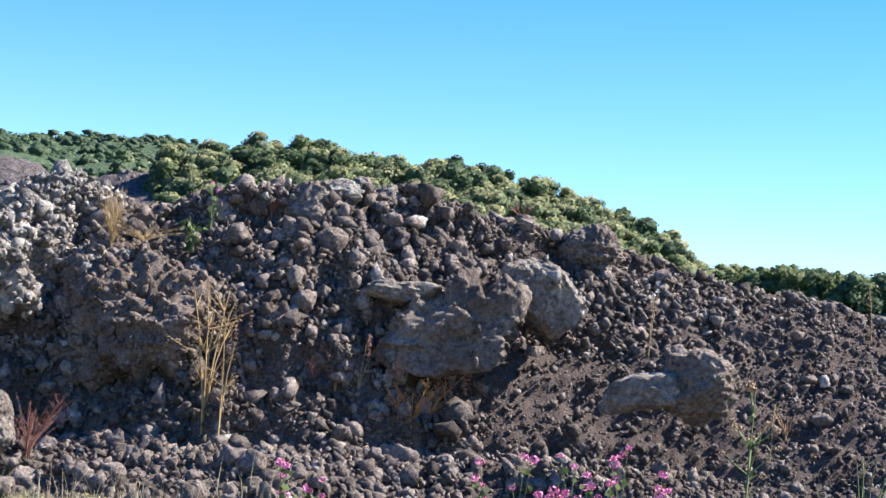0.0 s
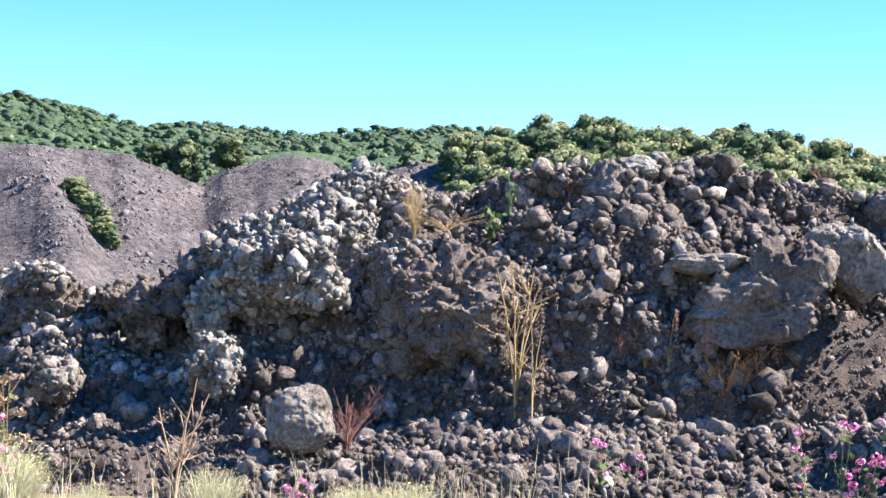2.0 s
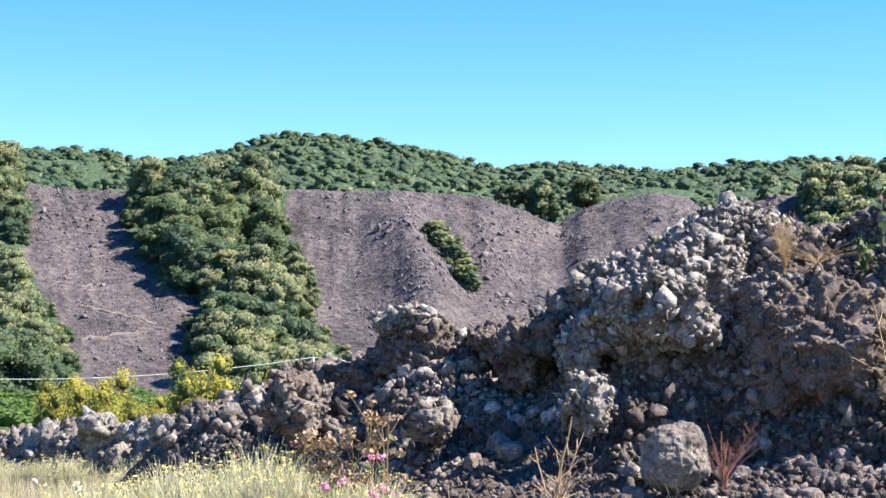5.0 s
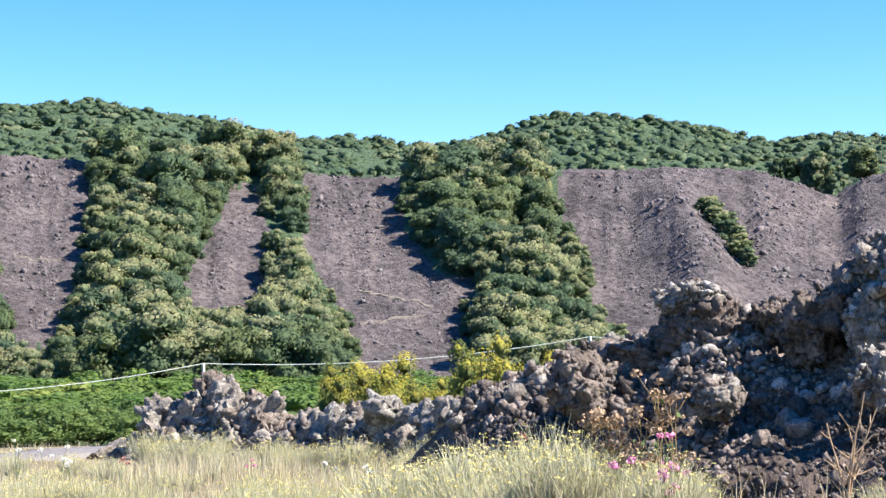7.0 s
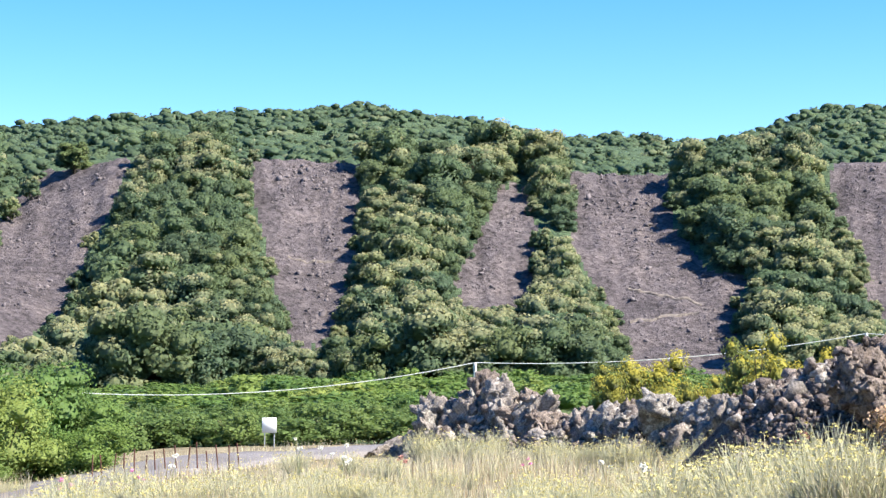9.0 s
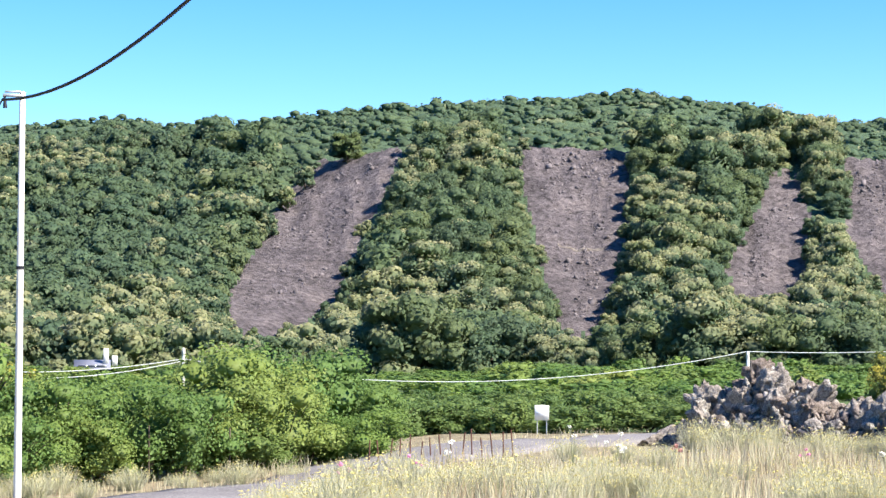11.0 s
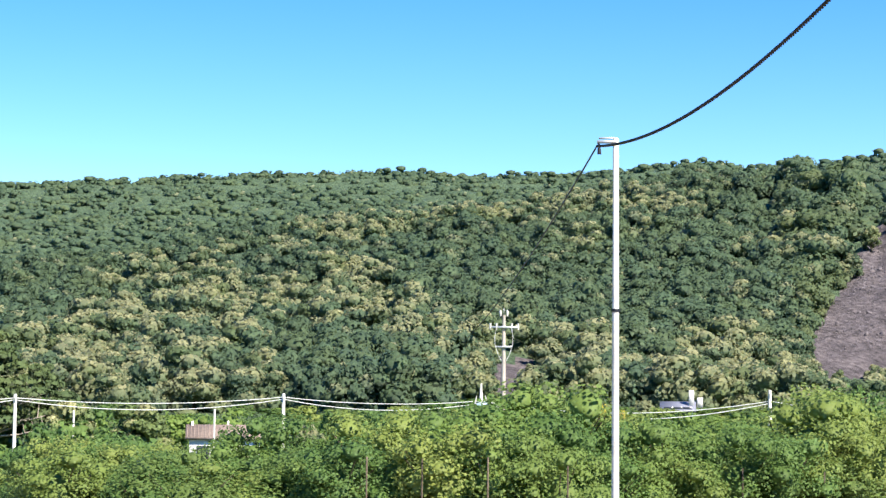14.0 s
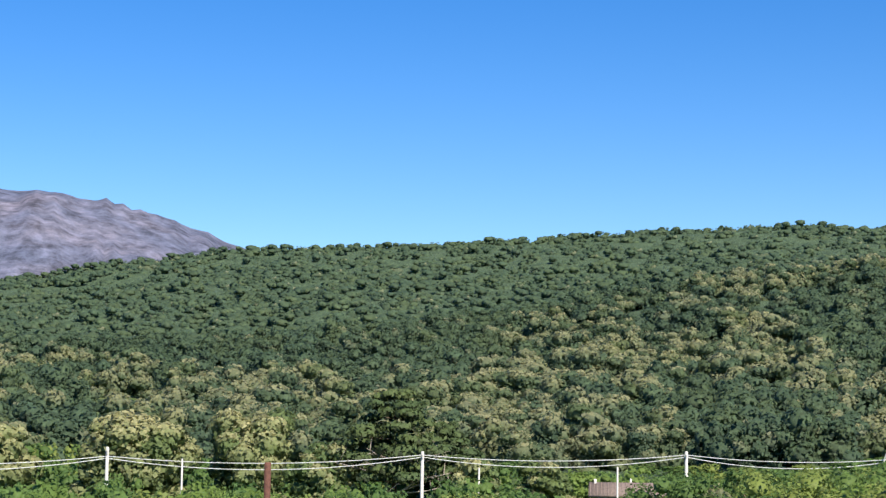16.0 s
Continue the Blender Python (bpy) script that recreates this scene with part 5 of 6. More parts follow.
def crossarm_pole():
    az, r = 58.45, 80.0
    x, y, _ = spot(az, r, 0)
    z0 = float(land(az, r))
    ob = thing("utility_pole", x, y, z0, "concrete power pole with crossarms and white insulators", "pole", rz=az)
    top = float(up_at(r, 2.95)) - z0
    poly_tube("shaft", [(0, 0, -0.3), (0, 0, top * 0.5), (0, 0, top)], [0.11, 0.09, 0.07], M_POLE_OLD, ob, 10)
    box_part("crossarm", (1.15, 0.09, 0.09), (0, -0.1, top - 0.55), M_STEEL, ob)
    box_part("crossarm", (0.7, 0.08, 0.08), (0, -0.1, top - 1.35), M_STEEL, ob)
    for px in (-0.55, -0.3, 0.32, 0.58):
        poly_tube("insulator", [(px, -0.1, top - 0.62), (px, -0.1, top - 0.5), (px, -0.1, top - 0.46), (px, -0.1, top - 0.34)], [0.03, 0.06, 0.035, 0.05], M_CERAMIC, ob, 8)
    for px in (-0.14, 0.14):
        poly_tube("insulator", [(px, 0, top - 0.05), (px, 0, top + 0.1), (px, 0, top + 0.2)], [0.03, 0.06, 0.035], M_CERAMIC, ob, 8)
    for px in (-0.32, 0.32):
        poly_tube("jumper", ends((px, -0.15, top - 0.6), (px * 0.3, -0.15, top - 1.9), -0.0, 5) + np.array([(px * k, 0, 0) for k in (0, 0.35, 0.45, 0.3, 0)]), 0.01, M_CABLE_PALE, ob, 5, "looped pale jumper wire")
    box_part("spike", (0.03, 0.03, 0.3), (0.0, 0, top - 0.02), M_STEEL, ob, 0.004)


crossarm_pole()

POST_R = 115.0
POSTS = [(22.95, 1.43, "w"), (34.27, 0.7, "w"), (50.72, 0.82, "w"), (64.88, 0.6, "n"), (72.56, 0.5, "n"), (81.68, 0.5, "n"), (92.0, 0.4, "n")]


def line_posts():
    tips = []
    for az, el, kind in POSTS:
        x, y, _ = spot(az, POST_R, 0)
        z0 = float(land(az, POST_R))
        top = float(up_at(POST_R, el)) - z0
        ob = thing("line_post", x, y, z0, "pale concrete post carrying an overhead line", "post", "posts of the overhead line", az)
        poly_tube("shaft", [(0, 0, -0.4), (0, 0, top - 0.05), (0, 0, top)], [0.11, 0.095, 0.07], M_CONCRETE, ob, 8)
        poly_tube("insulator", [(0.0, -0.14, top - 0.42), (0.0, -0.14, top - 0.2)], [0.05, 0.06], M_CERAMIC, ob, 6)
        tips.append((az, el))
    mast_at = (59.1, 0.9)
    x, y, _ = spot(59.1, POST_R, 0)
    z0 = float(land(59.1, POST_R))
    top = float(up_at(POST_R, 0.95)) - z0
    ob = thing("transformer_mast", x, y, z0, "pale mast with a blue grey transformer box", "pole", rz=59.1)
    poly_tube("shaft", [(0, 0, -0.4), (0, 0, top * 0.7), (0, 0, top)], [0.13, 0.12, 0.05], M_CONCRETE, ob, 8)
    box_part("transformer", (0.62, 0.5, 0.65), (0.05, -0.3, float(up_at(POST_R, 0.05)) - z0), M_BLUE, ob, 0.04, "blue grey transformer box")
    for px in (-0.35, 0.35):
        poly_tube("insulator", [(px, -0.2, float(up_at(POST_R, 0.36)) - z0), (px * 0.7, -0.2, float(up_at(POST_R, 0.6)) - z0)], [0.05, 0.02], M_CERAMIC, ob, 6)
    chain = [(22.95, 1.41), (34.27, 0.69), (50.72, 0.5), (59.12, 0.43), (64.88, 0.49), (72.56, 0.39), (81.68, 0.23), (92, 0.2)]
    sags = [0.6, 1.55, 0.7, 0.28, 0.35, 0.45, 0.6]
    for (a0, e0), (a1, e1), sag in zip(chain, chain[1:], sags):
        for k in range(1 if a0 < 50 else 2):
            p = np.array(spot(a0, POST_R, float(up_at(POST_R, e0)) - 0.12 * k))
            q = np.array(spot(a1, POST_R, float(up_at(POST_R, e1)) - 0.12 * k))
            run = thing("power_line", *p, "pale sagging overhead line between two posts", "cable", "overhead line spans")
            poly_tube("wire", ends(p, q, sag + 0.25 * k) - p, 0.026, M_CABLE_PALE, run, 5)
    p, q = np.array(spot(12, POST_R, float(up_at(POST_R, 1.6)))), np.array(spot(22.95, POST_R, float(up_at(POST_R, 1.41))))
    run = thing("power_line", *p, "pale sagging overhead line between two posts", "cable", "overhead line spans")
    poly_tube("wire", ends(p, q, 0.6) - p, 0.026, M_CABLE_PALE, run, 5)
    for az, el in ((79.53, 0.19), (66.87, 0.13), (70.9, 0.05)):
        x, y, _ = spot(az, 105, 0)
        z0 = float(land(az, 105))
        top = float(up_at(105, el)) - z0
        ob = thing("line_post", x, y, z0, "thin white post beside the line", "post", "thin white posts", az)
        poly_tube("shaft", [(0, 0, -0.3), (0, 0, top - 0.03), (0, 0, top)], [0.055, 0.05, 0.03], M_CONCRETE, ob, 8)


line_posts()


def gable_house(az, r, wide, deep, eave, ridge, roof_mat, label, chimneys):
    x, y, _ = spot(az, r, 0)
    z0 = float(land(az, r)) - 0.2
    ob = thing("house", x, y, z0, label, "house", rz=az)
    v, f = box(wide, deep, eave, 0, 0.02)
    wall = part("wall", mesh_np("wall", v, f, M_PLASTER), ob, "white plastered wall")
    for px in np.linspace(-wide * 0.3, wide * 0.3, 3):
        w = box_part("window", (0.8, 0.08, 0.9), (float(px), -deep / 2 - 0.03, eave * 0.45), M_DARK, ob, 0.01)
        box_part("sill", (0.95, 0.14, 0.07), (0, -0.04, -0.07), M_PLASTER, w, 0.01)
    o = 0.25
    hw, hd = wide / 2 + o, deep / 2 + o
    t = 0.14
    sec = np.array([(-hd, eave - 0.05), (0, ridge), (hd, eave - 0.05), (hd, eave - 0.05 + t), (0, ridge + t), (-hd, eave - 0.05 + t)])
    v = np.array([(sx, a, b) for sx in (-hw, hw) for a, b in sec])
    f = [(i, (i + 1) % 6, 6 + (i + 1) % 6, 6 + i) for i in range(6)] + [(0, 5, 4, 1), (1, 4, 3, 2), (6, 7, 10, 11), (7, 8, 9, 10)]
    part("roof", mesh_np("roof", v, np.array(f), roof_mat), ob)
    n = int(wide / 0.2) if roof_mat is M_ROOF_PINK else 0
    for i in range(n):
        px = -hw + (i + 0.5) * 2 * hw / n
        poly_tube("roof_tile", [(px, -hd, eave - 0.05 + t), (px, 0, ridge + t)], 0.03, roof_mat, ob, 5)
    for px, py, h, w in chimneys:
        box_part("chimney", (w, w, h), (px, py, ridge - 0.4), M_PLASTER, ob, 0.03, "white chimney")
    return ob


gable_house(53.35, 170.0, 2.6, 4.0, 1.0, 1.7, M_ROOF_GREY, "small white house with a grey roof and stout chimney among shrubs", [(1.15, -0.9, 1.5, 0.45), (1.9, 0.5, 0.9, 0.5)])
gable_house(66.57, 125.0, 4.4, 3.0, 2.4, 3.15, M_ROOF_PINK, "low house with a faded terracotta roof among shrubs", [(-2.05, -0.1, 0.75, 0.16), (2.05, -0.1, 0.75, 0.16), (0.2, 0.4, 0.8, 0.12)])
gable_house(66.3, 112.0, 1.6, 2.0, 1.4, 1.9, M_ROOF_PINK, "small outbuilding with a faded terracotta roof", [(0.3, -0.8, 0.5, 0.3)])


def road_sign():
    az, r = 40.27, 54.6
    x, y, _ = spot(az, r, 0)
    ob = thing("road_sign", x, y, float(land(az, r)), "blank white square sign on two legs beside the road", "sign", rz=az)
    box_part("panel", (0.40, 0.02, 0.42), (0, 0, 0.38), M_SIGN, ob, 0.006)
    for px in (-0.13, 0.13):
        poly_tube("leg", [(px, 0.03, -0.1), (px, 0.03, 0.78)], 0.018, M_STEEL, ob, 6)


road_sign()


def stakes():
    rng = np.random.default_rng(31)
    for az in np.arange(41.1, 45.4, 0.3):
        r = 38.0 + (az - 41) * 0.2
        x, y, _ = spot(float(az), float(r), 0)
        ob = thing("fence_post", x, y, float(land(az, r)), "thin rusty iron fence stake in the meadow", "post", "rusty fence stakes", float(az))
        h = rng.uniform(0.42, 0.6)
        lean = rng.uniform(-0.06, 0.06)
        poly_tube("stake", [(0, 0, -0.1), (lean * 0.5, 0, h * 0.5), (lean, 0, h)], 0.014, M_RUST, ob, 5)
    for az, r, h, w in ((77.0, 34.0, 2.1, 0.065), (56.6, 34.2, 1.2, 0.018), (58.9, 34.2, 1.3, 0.018), (60.8, 34.4, 1.25, 0.018), (62.4, 34.4, 1.3, 0.018), (51.6, 37.6, 1.1, 0.018), (49.3, 38.8, 1.0, 0.018)):
        x, y, _ = spot(az, r, 0)
        ob = thing("fence_post", x, y, float(land(az, r)), "rusty brown iron post" if az > 70 else "thin grey weathered wooden fence post", "post", "roadside fence posts", az)
        poly_tube("stake", [(0, 0, -0.1), (0, 0, h - 0.02), (0, 0, h)], [w, w, w * 0.7], M_RUST if az > 70 else M_BARK, ob, 6)


stakes()


# ---- meadow ----
def blades(az, r, z, h, w, rng, lean=0.35):
    """Tapered bent blades, one quad and one tip each."""
    n = len(az)
    b = polar(az, r, z)
    t = rng.uniform(0, 2 * np.pi, n)
    side = np.stack([np.cos(t), np.sin(t), 0 * t], 1) * w[:, None]
    t2 = rng.uniform(0, 2 * np.pi, n)
    bend = np.stack([np.cos(t2), np.sin(t2), 0 * t2], 1) * (h * rng.uniform(0.05, lean, n))[:, None]
    up = np.stack([0 * h, 0 * h, h], 1)
    mid = b + up * 0.55 + bend * 0.3
    tip = b + up + bend
    v = np.stack([b - side, b + side, mid + side * 0.7, mid - side * 0.7, tip + side * 0.15, tip - side * 0.15], 1)
    base = np.arange(n)[:, None] * 6
    return v.reshape(-1, 3), np.concatenate([base + (0, 1, 2, 3), base + (3, 2, 4, 5)])


def meadow():
    rng = np.random.default_rng(21)
    n = 110000
    az = rng.uniform(23.5, 72, n)
    r = 23 + 30 * rng.random(n) ** 1.2
    road_r = np.interp(az, [30, 36, 40, 43, 45, 47, 50, 54, 56, 60, 66], [58, 51, 47, 43, 37.2, 33.6, 31.2, 27.8, 26.8, 26.4, 25.6])
    keep = (np.abs(r - road_r) > 1.8) & ((az < 47.2) | (r > road_r) & (rng.random(n) < 0.8) | (rng.random(n) < 0.06)) & (r < np.where(az > 45, 45, 52))
    az, r = az[keep], r[keep]
    dens = vnoise(polar(az, r, 0 * r) * 0.35, 6)
    keep = rng.random(len(az)) < 0.5 + 0.8 * dens
    az, r, dens = az[keep], r[keep], dens[keep]
    n = len(az)
    h = rng.uniform(0.15, 0.42, n) * (1 + 0.55 * dens) * np.where((az > 36) & (az < 47) & (r > 35), 0.5, 1.0) * np.interp(az, [46, 49, 53, 55, 65], [1, 0.55, 0.6, 0.65, 0.7])
    v, f = blades(az, r, land(az, r) - 0.02, h, rng.uniform(0.003, 0.008, n), rng)
    tint = np.repeat((0.5 + 0.5 * vnoise(polar(az, r, 0 * r) * 0.6, 16) + rng.random(n) * 0.3) % 1, 6)
    tagged(new("grass", mesh_np("grass", v, f, M_GRASS, {"tint": tint})), "dry straw-coloured meadow grass", "grass", kind="stuff")
    # everlasting flowers of the meadow
    k = (rng.random(n) < 0.1) & (az < 47)
    k &= vnoise(polar(az, r, 0 * r) * 0.25, 26) > 0.0
    heap = Heap()
    top = polar(az[k], r[k], (land(az, r) + h * 0.95)[k])
    for p in top:
        vv, ff = ICO[1]
        heap.add(vv * rng.uniform(0.007, 0.019) * (1, 1, 0.6) + p, ff)
    tagged(new("meadow_flowers", heap.mesh("meadow_flowers", [M_YELLOW])), "small yellow everlasting flowers all over the meadow", "flowers", kind="stuff")


meadow()


def forked_pole():
    az, r = 66.45, 46.0
    x, y, _ = spot(az, r, 0)
    z0 = float(land(az, r))
    top = float(up_at(r, -0.5)) - z0
    ob = thing("utility_pole", x, y, z0, "slim pale pole with a small cap in the thicket", "pole", rz=az)
    poly_tube("shaft", [(0, 0, -0.2), (0, 0, top * 0.6), (0, 0, top - 0.15)], [0.06, 0.052, 0.045], M_CONCRETE, ob, 8)
    box_part("cap", (0.16, 0.1, 0.05), (-0.03, 0, top - 0.16), M_CONCRETE, ob, 0.01)
    poly_tube("band", [(0, 0, top * 0.35), (0, 0, top * 0.35 + 0.05)], [0.066, 0.066], M_RUST, ob, 8, "rusty clamp band")


forked_pole()


# ---- plants on and before the mound ----
def on_mound(az, el):
    """The point of the mound seen at that bearing and elevation."""
    s = np.linspace(0, 0.75, 200)
    p = mound(np.full(200, az), s)
    e = np.degrees(np.arctan2(p[:, 2] - EYE, np.hypot(p[:, 0], p[:, 1])))
    k = int(np.argmax(e >= el)) if (e >= el).any() else 199
    return p[k]


def standing(az, r):
    """Ground or mound surface at that bearing and distance."""
    z = float(land(az, r))
    if -25 < az < 28:
        s = np.linspace(0, 0.75, 160)
        p = mound(np.full(160, az), s)
        rr = np.hypot(p[:, 0], p[:, 1])
        if rr.min() < r < rr.max():
            z = max(z, float(np.interp(r, np.maximum.accumulate(rr), p[:, 2])))
    return np.array(spot(az, r, z))


def stem_line(rng, h, spread, bow=0.12, n=7):
    t = rng.uniform(0, 6.28)
    reach = rng.uniform(0.3, 1.0) * spread
    k = np.linspace(0, 1, n)[:, None]
    line = np.concatenate([np.cos(t) * reach * k ** 1.5, np.sin(t) * reach * k ** 1.5, h * k], 1)
    line[:, :2] += rng.normal(scale=0.006, size=(n, 2)) * np.linspace(0, 1, n)[:, None]
    line[:, 2] -= bow * reach * k[:, 0] ** 2
    return line


def blob(rng, at, size, n=30, flat=0.7, grain=0.3):
    """A flower head: many tiny petals in a loose ball."""
    d = rng.normal(size=(n, 3))
    d /= np.linalg.norm(d, axis=1)[:, None]
    return cards(rng, np.asarray(at) + d * size * (1, 1, flat) * 0.8, d, size * grain)


def plant(name, label, category, base, h, n, spread, stem_mat, head=None, head_mat=None, head_size=0.04, leaves=0, leaf_mat=None, twigs=0, seed=0, radius=0.006, group="", spikes=False):
    rng = np.random.default_rng(seed + 7000)
    base = np.asarray(base, float)
    ob = thing(name, *[float(q) for q in base], label, category, group)
    leaf = Heap()
    for i in range(n):
        hh = h * rng.uniform(0.65, 1.05)
        line = stem_line(rng, hh, spread)
        line[0, 2] -= 0.05
        heap = Heap()
        heap.add(*tube(line, np.linspace(radius, radius * 0.45, len(line)), 4))
        tips = [line[-1]]
        for _ in range(twigs):
            k = int(rng.integers(2, len(line) - 1))
            d = rng.normal(size=3)
            d[2] = abs(d[2]) + 0.6
            d /= np.linalg.norm(d)
            tip = line[k] + d * hh * rng.uniform(0.12, 0.3)
            heap.add(*tube([line[k], (line[k] + tip) / 2 + (0, 0, -0.01), tip], [radius * 0.6, radius * 0.5, radius * 0.3], 4))
            tips.append(tip)
        st = part("stem", heap.mesh("stem", [stem_mat]), ob)
        if head:
            for tip in tips:
                hp = Heap()
                if spikes:
                    for q in range(5):
                        hp.add(*blob(rng, tip - (0, 0, q * head_size * 0.9), head_size * 0.5, 10))
                else:
                    hp.add(*blob(rng, tip, head_size * rng.uniform(0.7, 1.2), 34))
                part(head, hp.mesh(head, [head_mat]), st)
        for _ in range(leaves):
            k = int(rng.integers(0, len(line) - 1))
            d = rng.normal(size=(1, 3))
            d[0, 2] = abs(d[0, 2]) * 0.5
            leaf.add(*cards(rng, line[k][None] + d * 0.03, d, 0.035), tint=rng.random())
    if leaves:
        part("leaves", leaf.mesh("leaves", [leaf_mat or M_LEAF_PLANT]), ob)
    return ob


plant("dry_stalk", "tall straw-coloured dry stalks standing on the clinker", "dry plant", on_mound(6.42, -1.1), 1.55, 5, 0.42, M_STEM_DRY, "seed_head", M_SEED_TAN, 0.045, twigs=7, seed=1, radius=0.011, spikes=True)
plant("dry_stalk", "straw-coloured dry stalk on the clinker", "dry plant", on_mound(5.95, -1.1), 1.3, 2, 0.2, M_STEM_DRY, "seed_head", M_SEED_TAN, 0.04, twigs=5, seed=2, radius=0.009, spikes=True)
plant("grass_tuft", "tuft of straw and green grass on the crest", "grass", spot(9.45, 21.0, float(up_at(21.0, 3.85))), 0.7, 50, 0.3, M_STEM_DRY, seed=3, radius=0.0028, twigs=1)
plant("grass_tuft", "flattened dry straw on the crest", "grass", spot(8.5, 21.1, float(up_at(21.1, 4.15))), 0.24, 36, 0.7, M_STEM_DRY, seed=4, radius=0.003)
plant("herb", "leafy green herb with reddish stems", "plant", on_mound(7.25, 3.8), 0.5, 6, 0.22, M_STEM_GREEN, leaves=16, seed=5)
plant("herb", "single pink-headed herb on the crest", "plant", on_mound(6.7, 4.4), 0.75, 2, 0.1, M_STEM_GREEN, "flower_head", M_PINK, 0.03, leaves=9, seed=6)
for k, (az, el, h) in enumerate(((2.1, 0.35, 0.6), (2.75, 0.3, 0.5), (0.7, 1.0, 0.6), (1.0, 0.4, 0.45), (-0.4, 0.3, 0.4))):
    plant("dock", "reddish dry dock stems with seed spikes", "dry plant", on_mound(az, el), h, 4, 0.25, M_STEM_DRY, "seed_spike", M_SEED_RED, 0.05, twigs=2, seed=10 + k, radius=0.005, group="reddish dock plants", spikes=True)
for k, (az, el, h, m) in enumerate(((0.5, -0.5, 0.5, M_RUSSET), (0.0, -0.3, 0.42, M_RUSSET), (0.9, -0.2, 0.3, M_RUSSET), (-2.2, 5.6, 0.28, M_STEM_RED), (5.45, 5.0, 0.28, M_STEM_RED), (5.0, 5.2, 0.22, M_STEM_RED), (11.2, -2.4, 0.75, M_STEM_RED), (11.15, -2.1, 0.5, M_STEM_RED), (3.4, 0.4, 0.3, M_STEM_RED), (-10.1, 0.0, 0.3, M_SEED_TAN))):
    plant("dry_tuft", "small russet tuft of dried twigs", "dry plant", on_mound(az, el), h, 16, h * 0.7, m, twigs=2, seed=20 + k, radius=0.004, group="russet tufts")
plant("dead_plant", "leafless grey dead plant with forked branches", "dead plant", standing(16.0, 17.6), 1.15, 4, 0.3, M_SEED_TAN, twigs=9, seed=40, radius=0.012)
plant("dry_stalk", "tall dried umbel with green stem", "dry plant", standing(-9.05, 18.0), 1.55, 1, 0.05, M_STEM_GREEN, "seed_head", M_SEED_TAN, 0.05, leaves=14, twigs=12, seed=41, radius=0.012)
plant("dry_stalk", "thin dry stalk with pale tips", "dry plant", on_mound(-6.1, 2.0), 0.9, 2, 0.1, M_STEM_DRY, "seed_head", M_WHITE_FLOWER, 0.03, seed=42)
plant("dry_stalk", "thin dry stalk with red flower on the far crest", "dry plant", on_mound(-12.3, 3.0), 0.6, 2, 0.15, M_STEM_DRY, "seed_head", M_SEED_TAN, 0.05, seed=43, spikes=True)
plant("rush", "clump of thin green rush stems", "rush", standing(-12.3, 17.6), 1.1, 9, 0.35, M_STEM_GREEN, seed=44, radius=0.008)
plant("grass_arc", "long arching dry grass stem", "grass", on_mound(-9.7, -0.6), 0.75, 2, 0.7, M_STEM_DRY, seed=45, radius=0.006)
# pink valerian
for k, (az, h) in enumerate(((-1.8, 0.65), (-2.7, 0.72), (-3.5, 0.66), (-4.2, 0.86), (-5.2, 0.74), (-4.8, 0.56), (-3.2, 0.52), (-6.2, 0.58), (-6.5, 0.66), (-5.5, 0.88), (3.9, 0.55), (3.0, 0.45), (20.8, 0.85), (21.0, 0.6), (12.4, 0.55))):
    r = 17.6 if k < 13 else 16.9
    b = standing(az, r)
    top = float(up_at(r, {0: -1.44, 1: -1.2, 2: -1.38, 3: -0.67, 4: -1.11, 5: -1.73, 6: -1.87, 7: -1.65, 8: -1.39, 9: -0.64, 10: -1.81, 11: -2.2, 12: -1.6, 13: -2.4, 14: -3.0}[k]))
    plant("valerian", "wild valerian with clustered pink flowers", "flower", b, max(0.3, (top - b[2]) / 0.95), 3 if k != 12 else 5, 0.14, M_STEM_GREEN, "flower_head", M_PINK, 0.046, leaves=8, twigs=1, seed=60 + k, radius=0.005, group="pink valerian")
# dried umbels beside the yellow bushes
for k, (az, top) in enumerate(((22.8, 0.15), (22.1, 0.1), (21.2, 0.0), (21.6, -0.3), (20.7, -0.2), (22.5, -0.6))):
    b = standing(az, 18.2)
    plant("dry_umbel", "dried brown umbel on a tall stem", "dry plant", b, float(up_at(18.2, top)) - b[2], 2, 0.18, M_STEM_DRY, "seed_head", M_SEED_TAN, 0.06, twigs=5, leaves=3, seed=90 + k, radius=0.007, group="dried umbels")


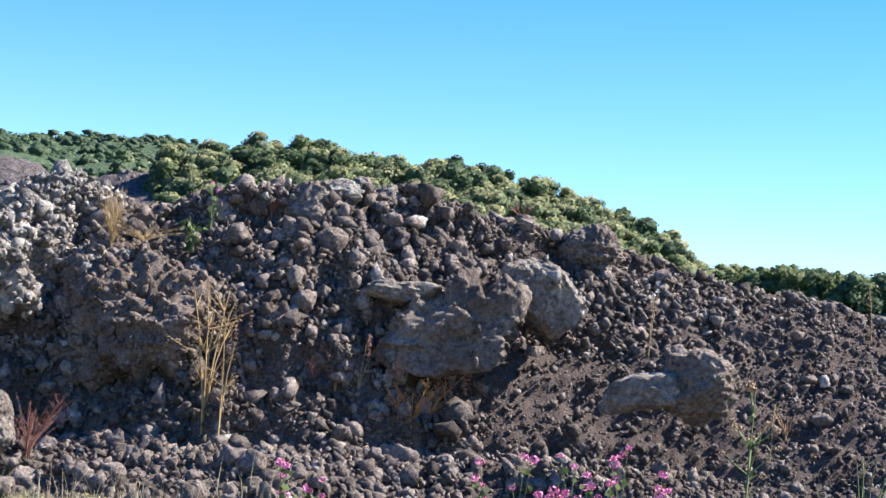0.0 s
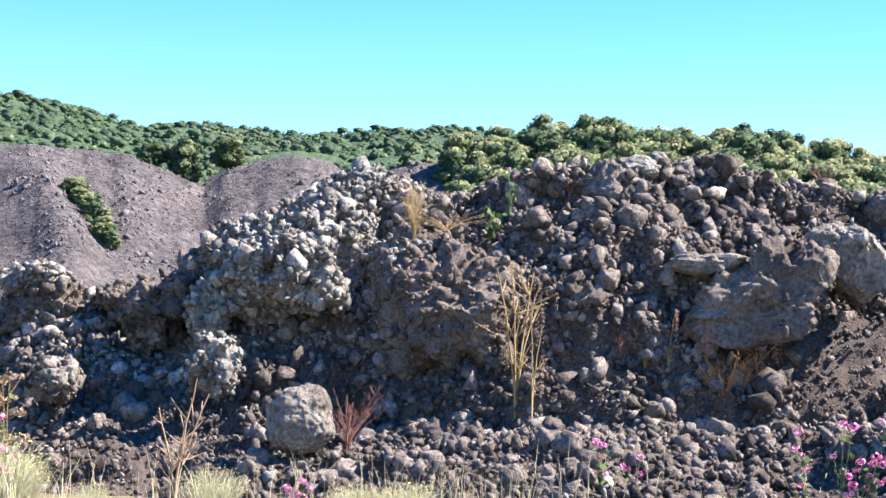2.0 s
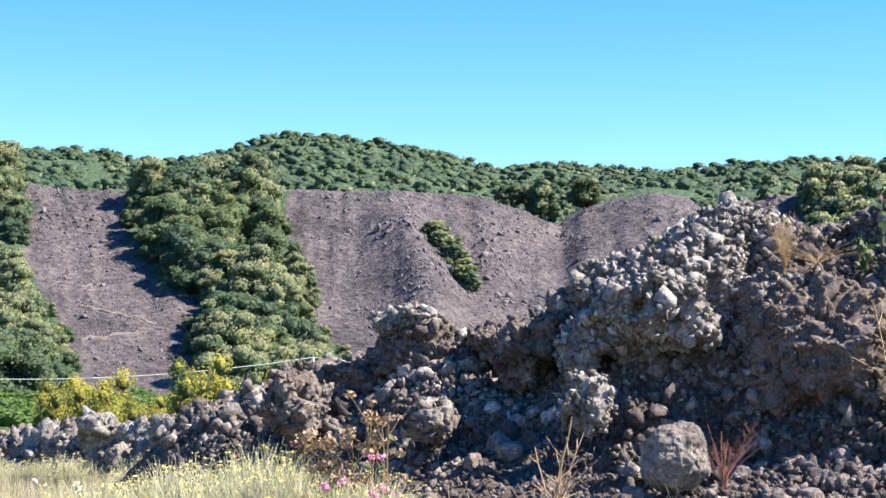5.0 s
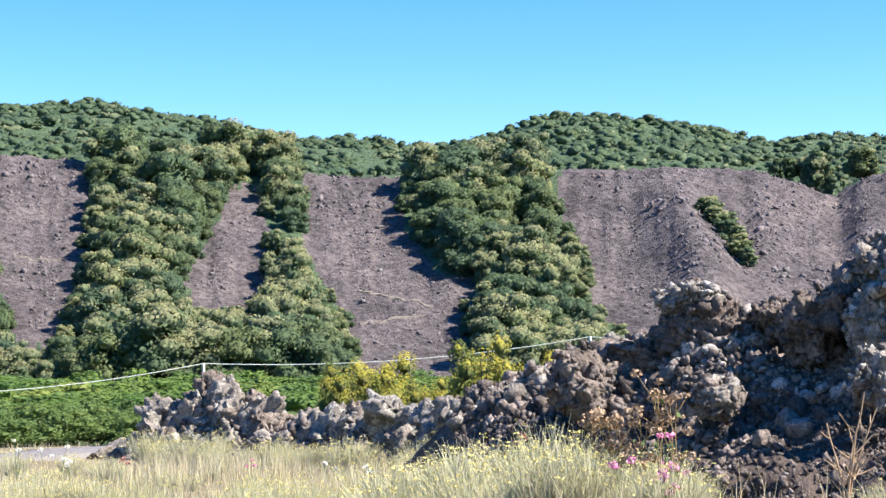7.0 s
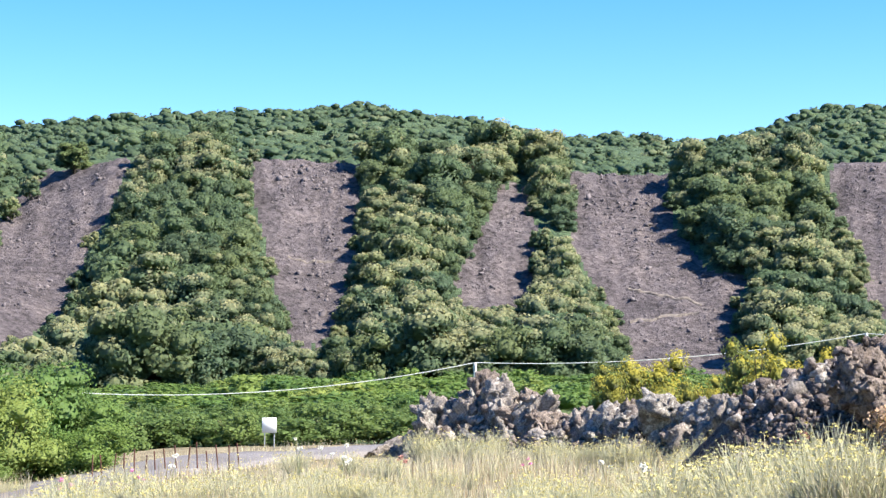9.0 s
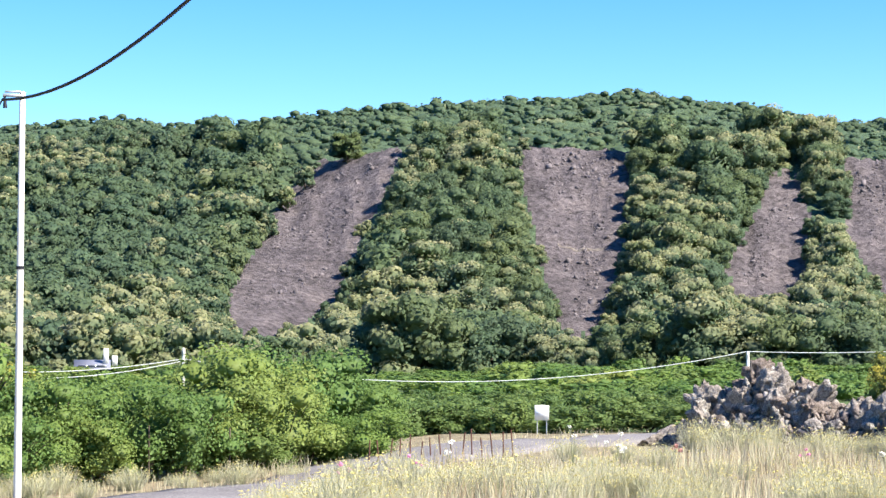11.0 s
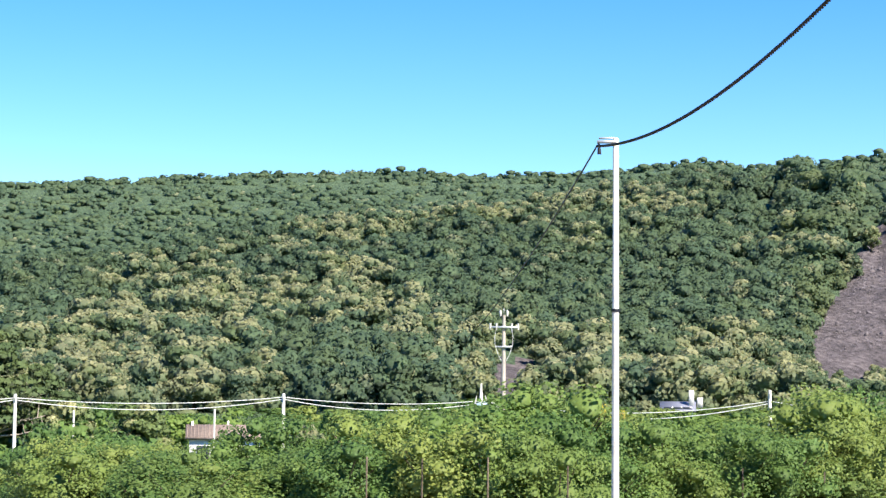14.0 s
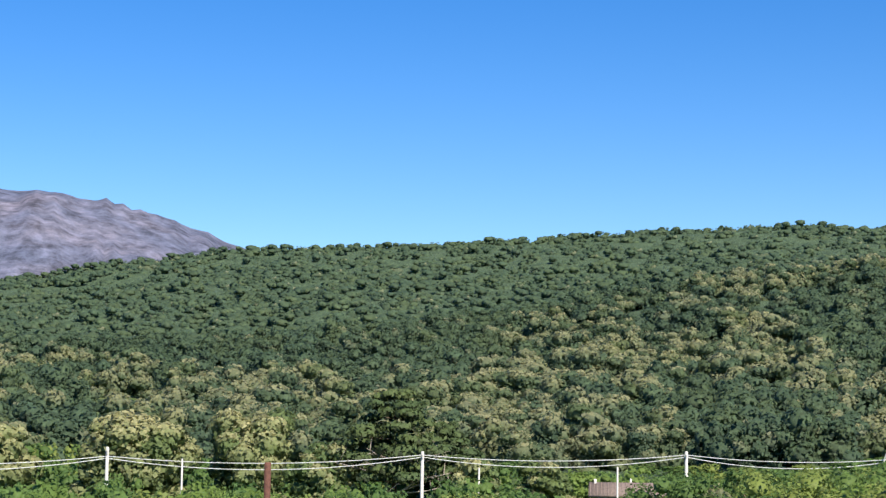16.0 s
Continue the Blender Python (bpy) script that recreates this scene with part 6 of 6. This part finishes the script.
def everlasting():
    """Domes of grey-green stems tipped with yellow flower heads."""
    rng = np.random.default_rng(99)
    kinds = []
    for q in range(4):
        st, fl = Heap(), Heap()
        n = 420
        t = rng.uniform(0, 6.28, n)
        d = 0.5 * np.sqrt(rng.random(n))
        h = (1.0 - 0.9 * d ** 1.6) * rng.uniform(0.6, 1.05, n)
        for i in range(n):
            tip = np.array((math.cos(t[i]) * d[i], math.sin(t[i]) * d[i], h[i]))
            root = tip * (0.35, 0.35, 0)
            w = np.array((-math.sin(t[i] * 3), math.cos(t[i] * 3), 0)) * 0.0038
            tip = tip + rng.normal(scale=0.07, size=3) * (1, 1, 0.5)
            m = (root + tip) / 2 + rng.normal(scale=0.06, size=3) + (0, 0, 0.06)
            st.add(np.array([root - w, root + w, m + w, m - w]), [[0, 1, 2, 3]], tint=rng.random())
            st.add(np.array([m - w, m + w, tip + w * 0.4, tip - w * 0.4]), [[0, 1, 2, 3]], tint=rng.random())
            if rng.random() < 0.3:
                fl.add(*blob(rng, tip, rng.uniform(0.012, 0.03), 5, 0.4, 0.5))
        kinds.append((st.mesh("tuft", [M_STRAW_GREEN]), fl.mesh("blossom", [M_YELLOW])))
    places = []
    for az in np.arange(20.4, 33, 0.5):
        for k in range(2):
            r = float(np.interp(az, [17, 24, 33], [16.8, 18, 24])) + k * 1.6 + rng.uniform(-0.5, 0.5)
            places.append((az + rng.uniform(-0.25, 0.25), r, rng.uniform(0.38, 0.72) * (1.25 if 22.5 < az < 30 else 0.9)))
    for az in np.arange(-13, 19.5, 0.75):
        if rng.random() < (0.15 if 13 < az < 19.6 else 0.85 if az > 9 else 0.4):
            places.append((az + rng.uniform(-0.3, 0.3), 16.7 + rng.uniform(-0.3, 0.5), rng.uniform(0.22, 0.4) * (1.1 if az > 8 else 0.75)))
    for az in np.arange(28, 47, 0.9):
        places.append((az + rng.uniform(-0.4, 0.4), rng.uniform(25, 38), rng.uniform(0.3, 0.55)))
    for az in np.arange(24.5, 36.5, 0.6):
        r = float(np.interp(az, [23, 27, 31, 37], [26.5, 36, 44, 48])) - 3.4
        places.append((az + rng.uniform(-0.3, 0.3), r + rng.uniform(-1.6, 0.4), rng.uniform(0.45, 0.85)))
    for az in np.arange(35.5, 48.3, 0.3):
        places.append((az + rng.uniform(-0.2, 0.2), rng.uniform(24.5, 28.5), rng.uniform(0.36, 0.62) * (1.25 if az > 41 else 1.0)))
    for az in np.arange(47, 72, 0.7):
        r = float(np.interp(az, [45, 50, 57, 62, 72], [41, 38.5, 34, 34.3, 35.3])) - rng.uniform(0.4, 3.2)
        places.append((az + rng.uniform(-0.3, 0.3), r, rng.uniform(0.25, 0.6)))
    for i, (az, r, h) in enumerate(places):
        b = standing(az, r)
        ob = thing("everlasting_bush", *[float(v) for v in b], "grey-green everlasting bush with yellow flower heads", "bush", "everlasting bushes")
        st, fl = kinds[i % 4]
        tagged(part("tuft", st, ob), kind="stuff")
        tagged(part("blossom", fl, ob), kind="stuff")
        w = h * rng.uniform(1.2, 1.7)
        ob.matrix_basis = Matrix.Translation((b[0], b[1], b[2] - 0.04)) @ pose(0, 0, 0, 0, 0, rng.uniform(0, 360)) @ Matrix.Diagonal((w, w, h, 1))


everlasting()


def foot_grass():
    """Sparse dry grass along the mound's foot."""
    rng = np.random.default_rng(123)
    n = 3400
    az = rng.uniform(-15, 30, n)
    r = rng.uniform(15.2, 18.0, n)
    keep = vnoise(polar(az, r, 0 * r) * 0.9, 71) + np.clip((az - 6) / 14, -0.45, 0.7) > rng.random(n) - 0.45
    keep &= (az < 13) | (az > 20) | (rng.random(n) < 0.2)
    az, r = az[keep], r[keep]
    z = np.array([standing(a, q)[2] for a, q in zip(az, r)])
    h = rng.uniform(0.2, 0.55, len(az))
    v, f = blades(az, r, z - 0.02, h, rng.uniform(0.002, 0.005, len(az)), rng, 0.5)
    tagged(new("grass", mesh_np("grass", v, f, M_GRASS, {"tint": np.repeat(rng.random(len(az)), 6)})), "sparse dry grass along the mound's foot", "grass", kind="stuff")


foot_grass()

for k, (az, r, h) in enumerate(((32.8, 33, 0.5), (24.9, 22, 0.6), (22.2, 17.5, 0.5), (36.5, 34, 0.5), (44.0, 30, 0.5), (45.2, 29, 0.45), (46.0, 30, 0.5))):
    plant("poppy", "small red and pink meadow flowers on thin stems", "flower", standing(az, r), h, 3, 0.15, M_STEM_GREEN, "flower_head", M_SEED_RED if k % 2 else M_PINK, 0.045, seed=200 + k, group="red meadow flowers")
for k, (az, r, h) in enumerate(((38.2, 33, 0.75), (38.6, 34, 0.7), (39.4, 34, 0.8), (37.9, 32, 0.55), (30.5, 30, 0.6), (43.0, 33, 0.5), (29.6, 28, 0.5))):
    plant("umbel", "white flat umbel flower on a thin stem", "flower", standing(az, r), h, 2, 0.12, M_STEM_GREEN, "flower_head", M_WHITE_FLOWER, 0.06, seed=230 + k, group="white umbels")
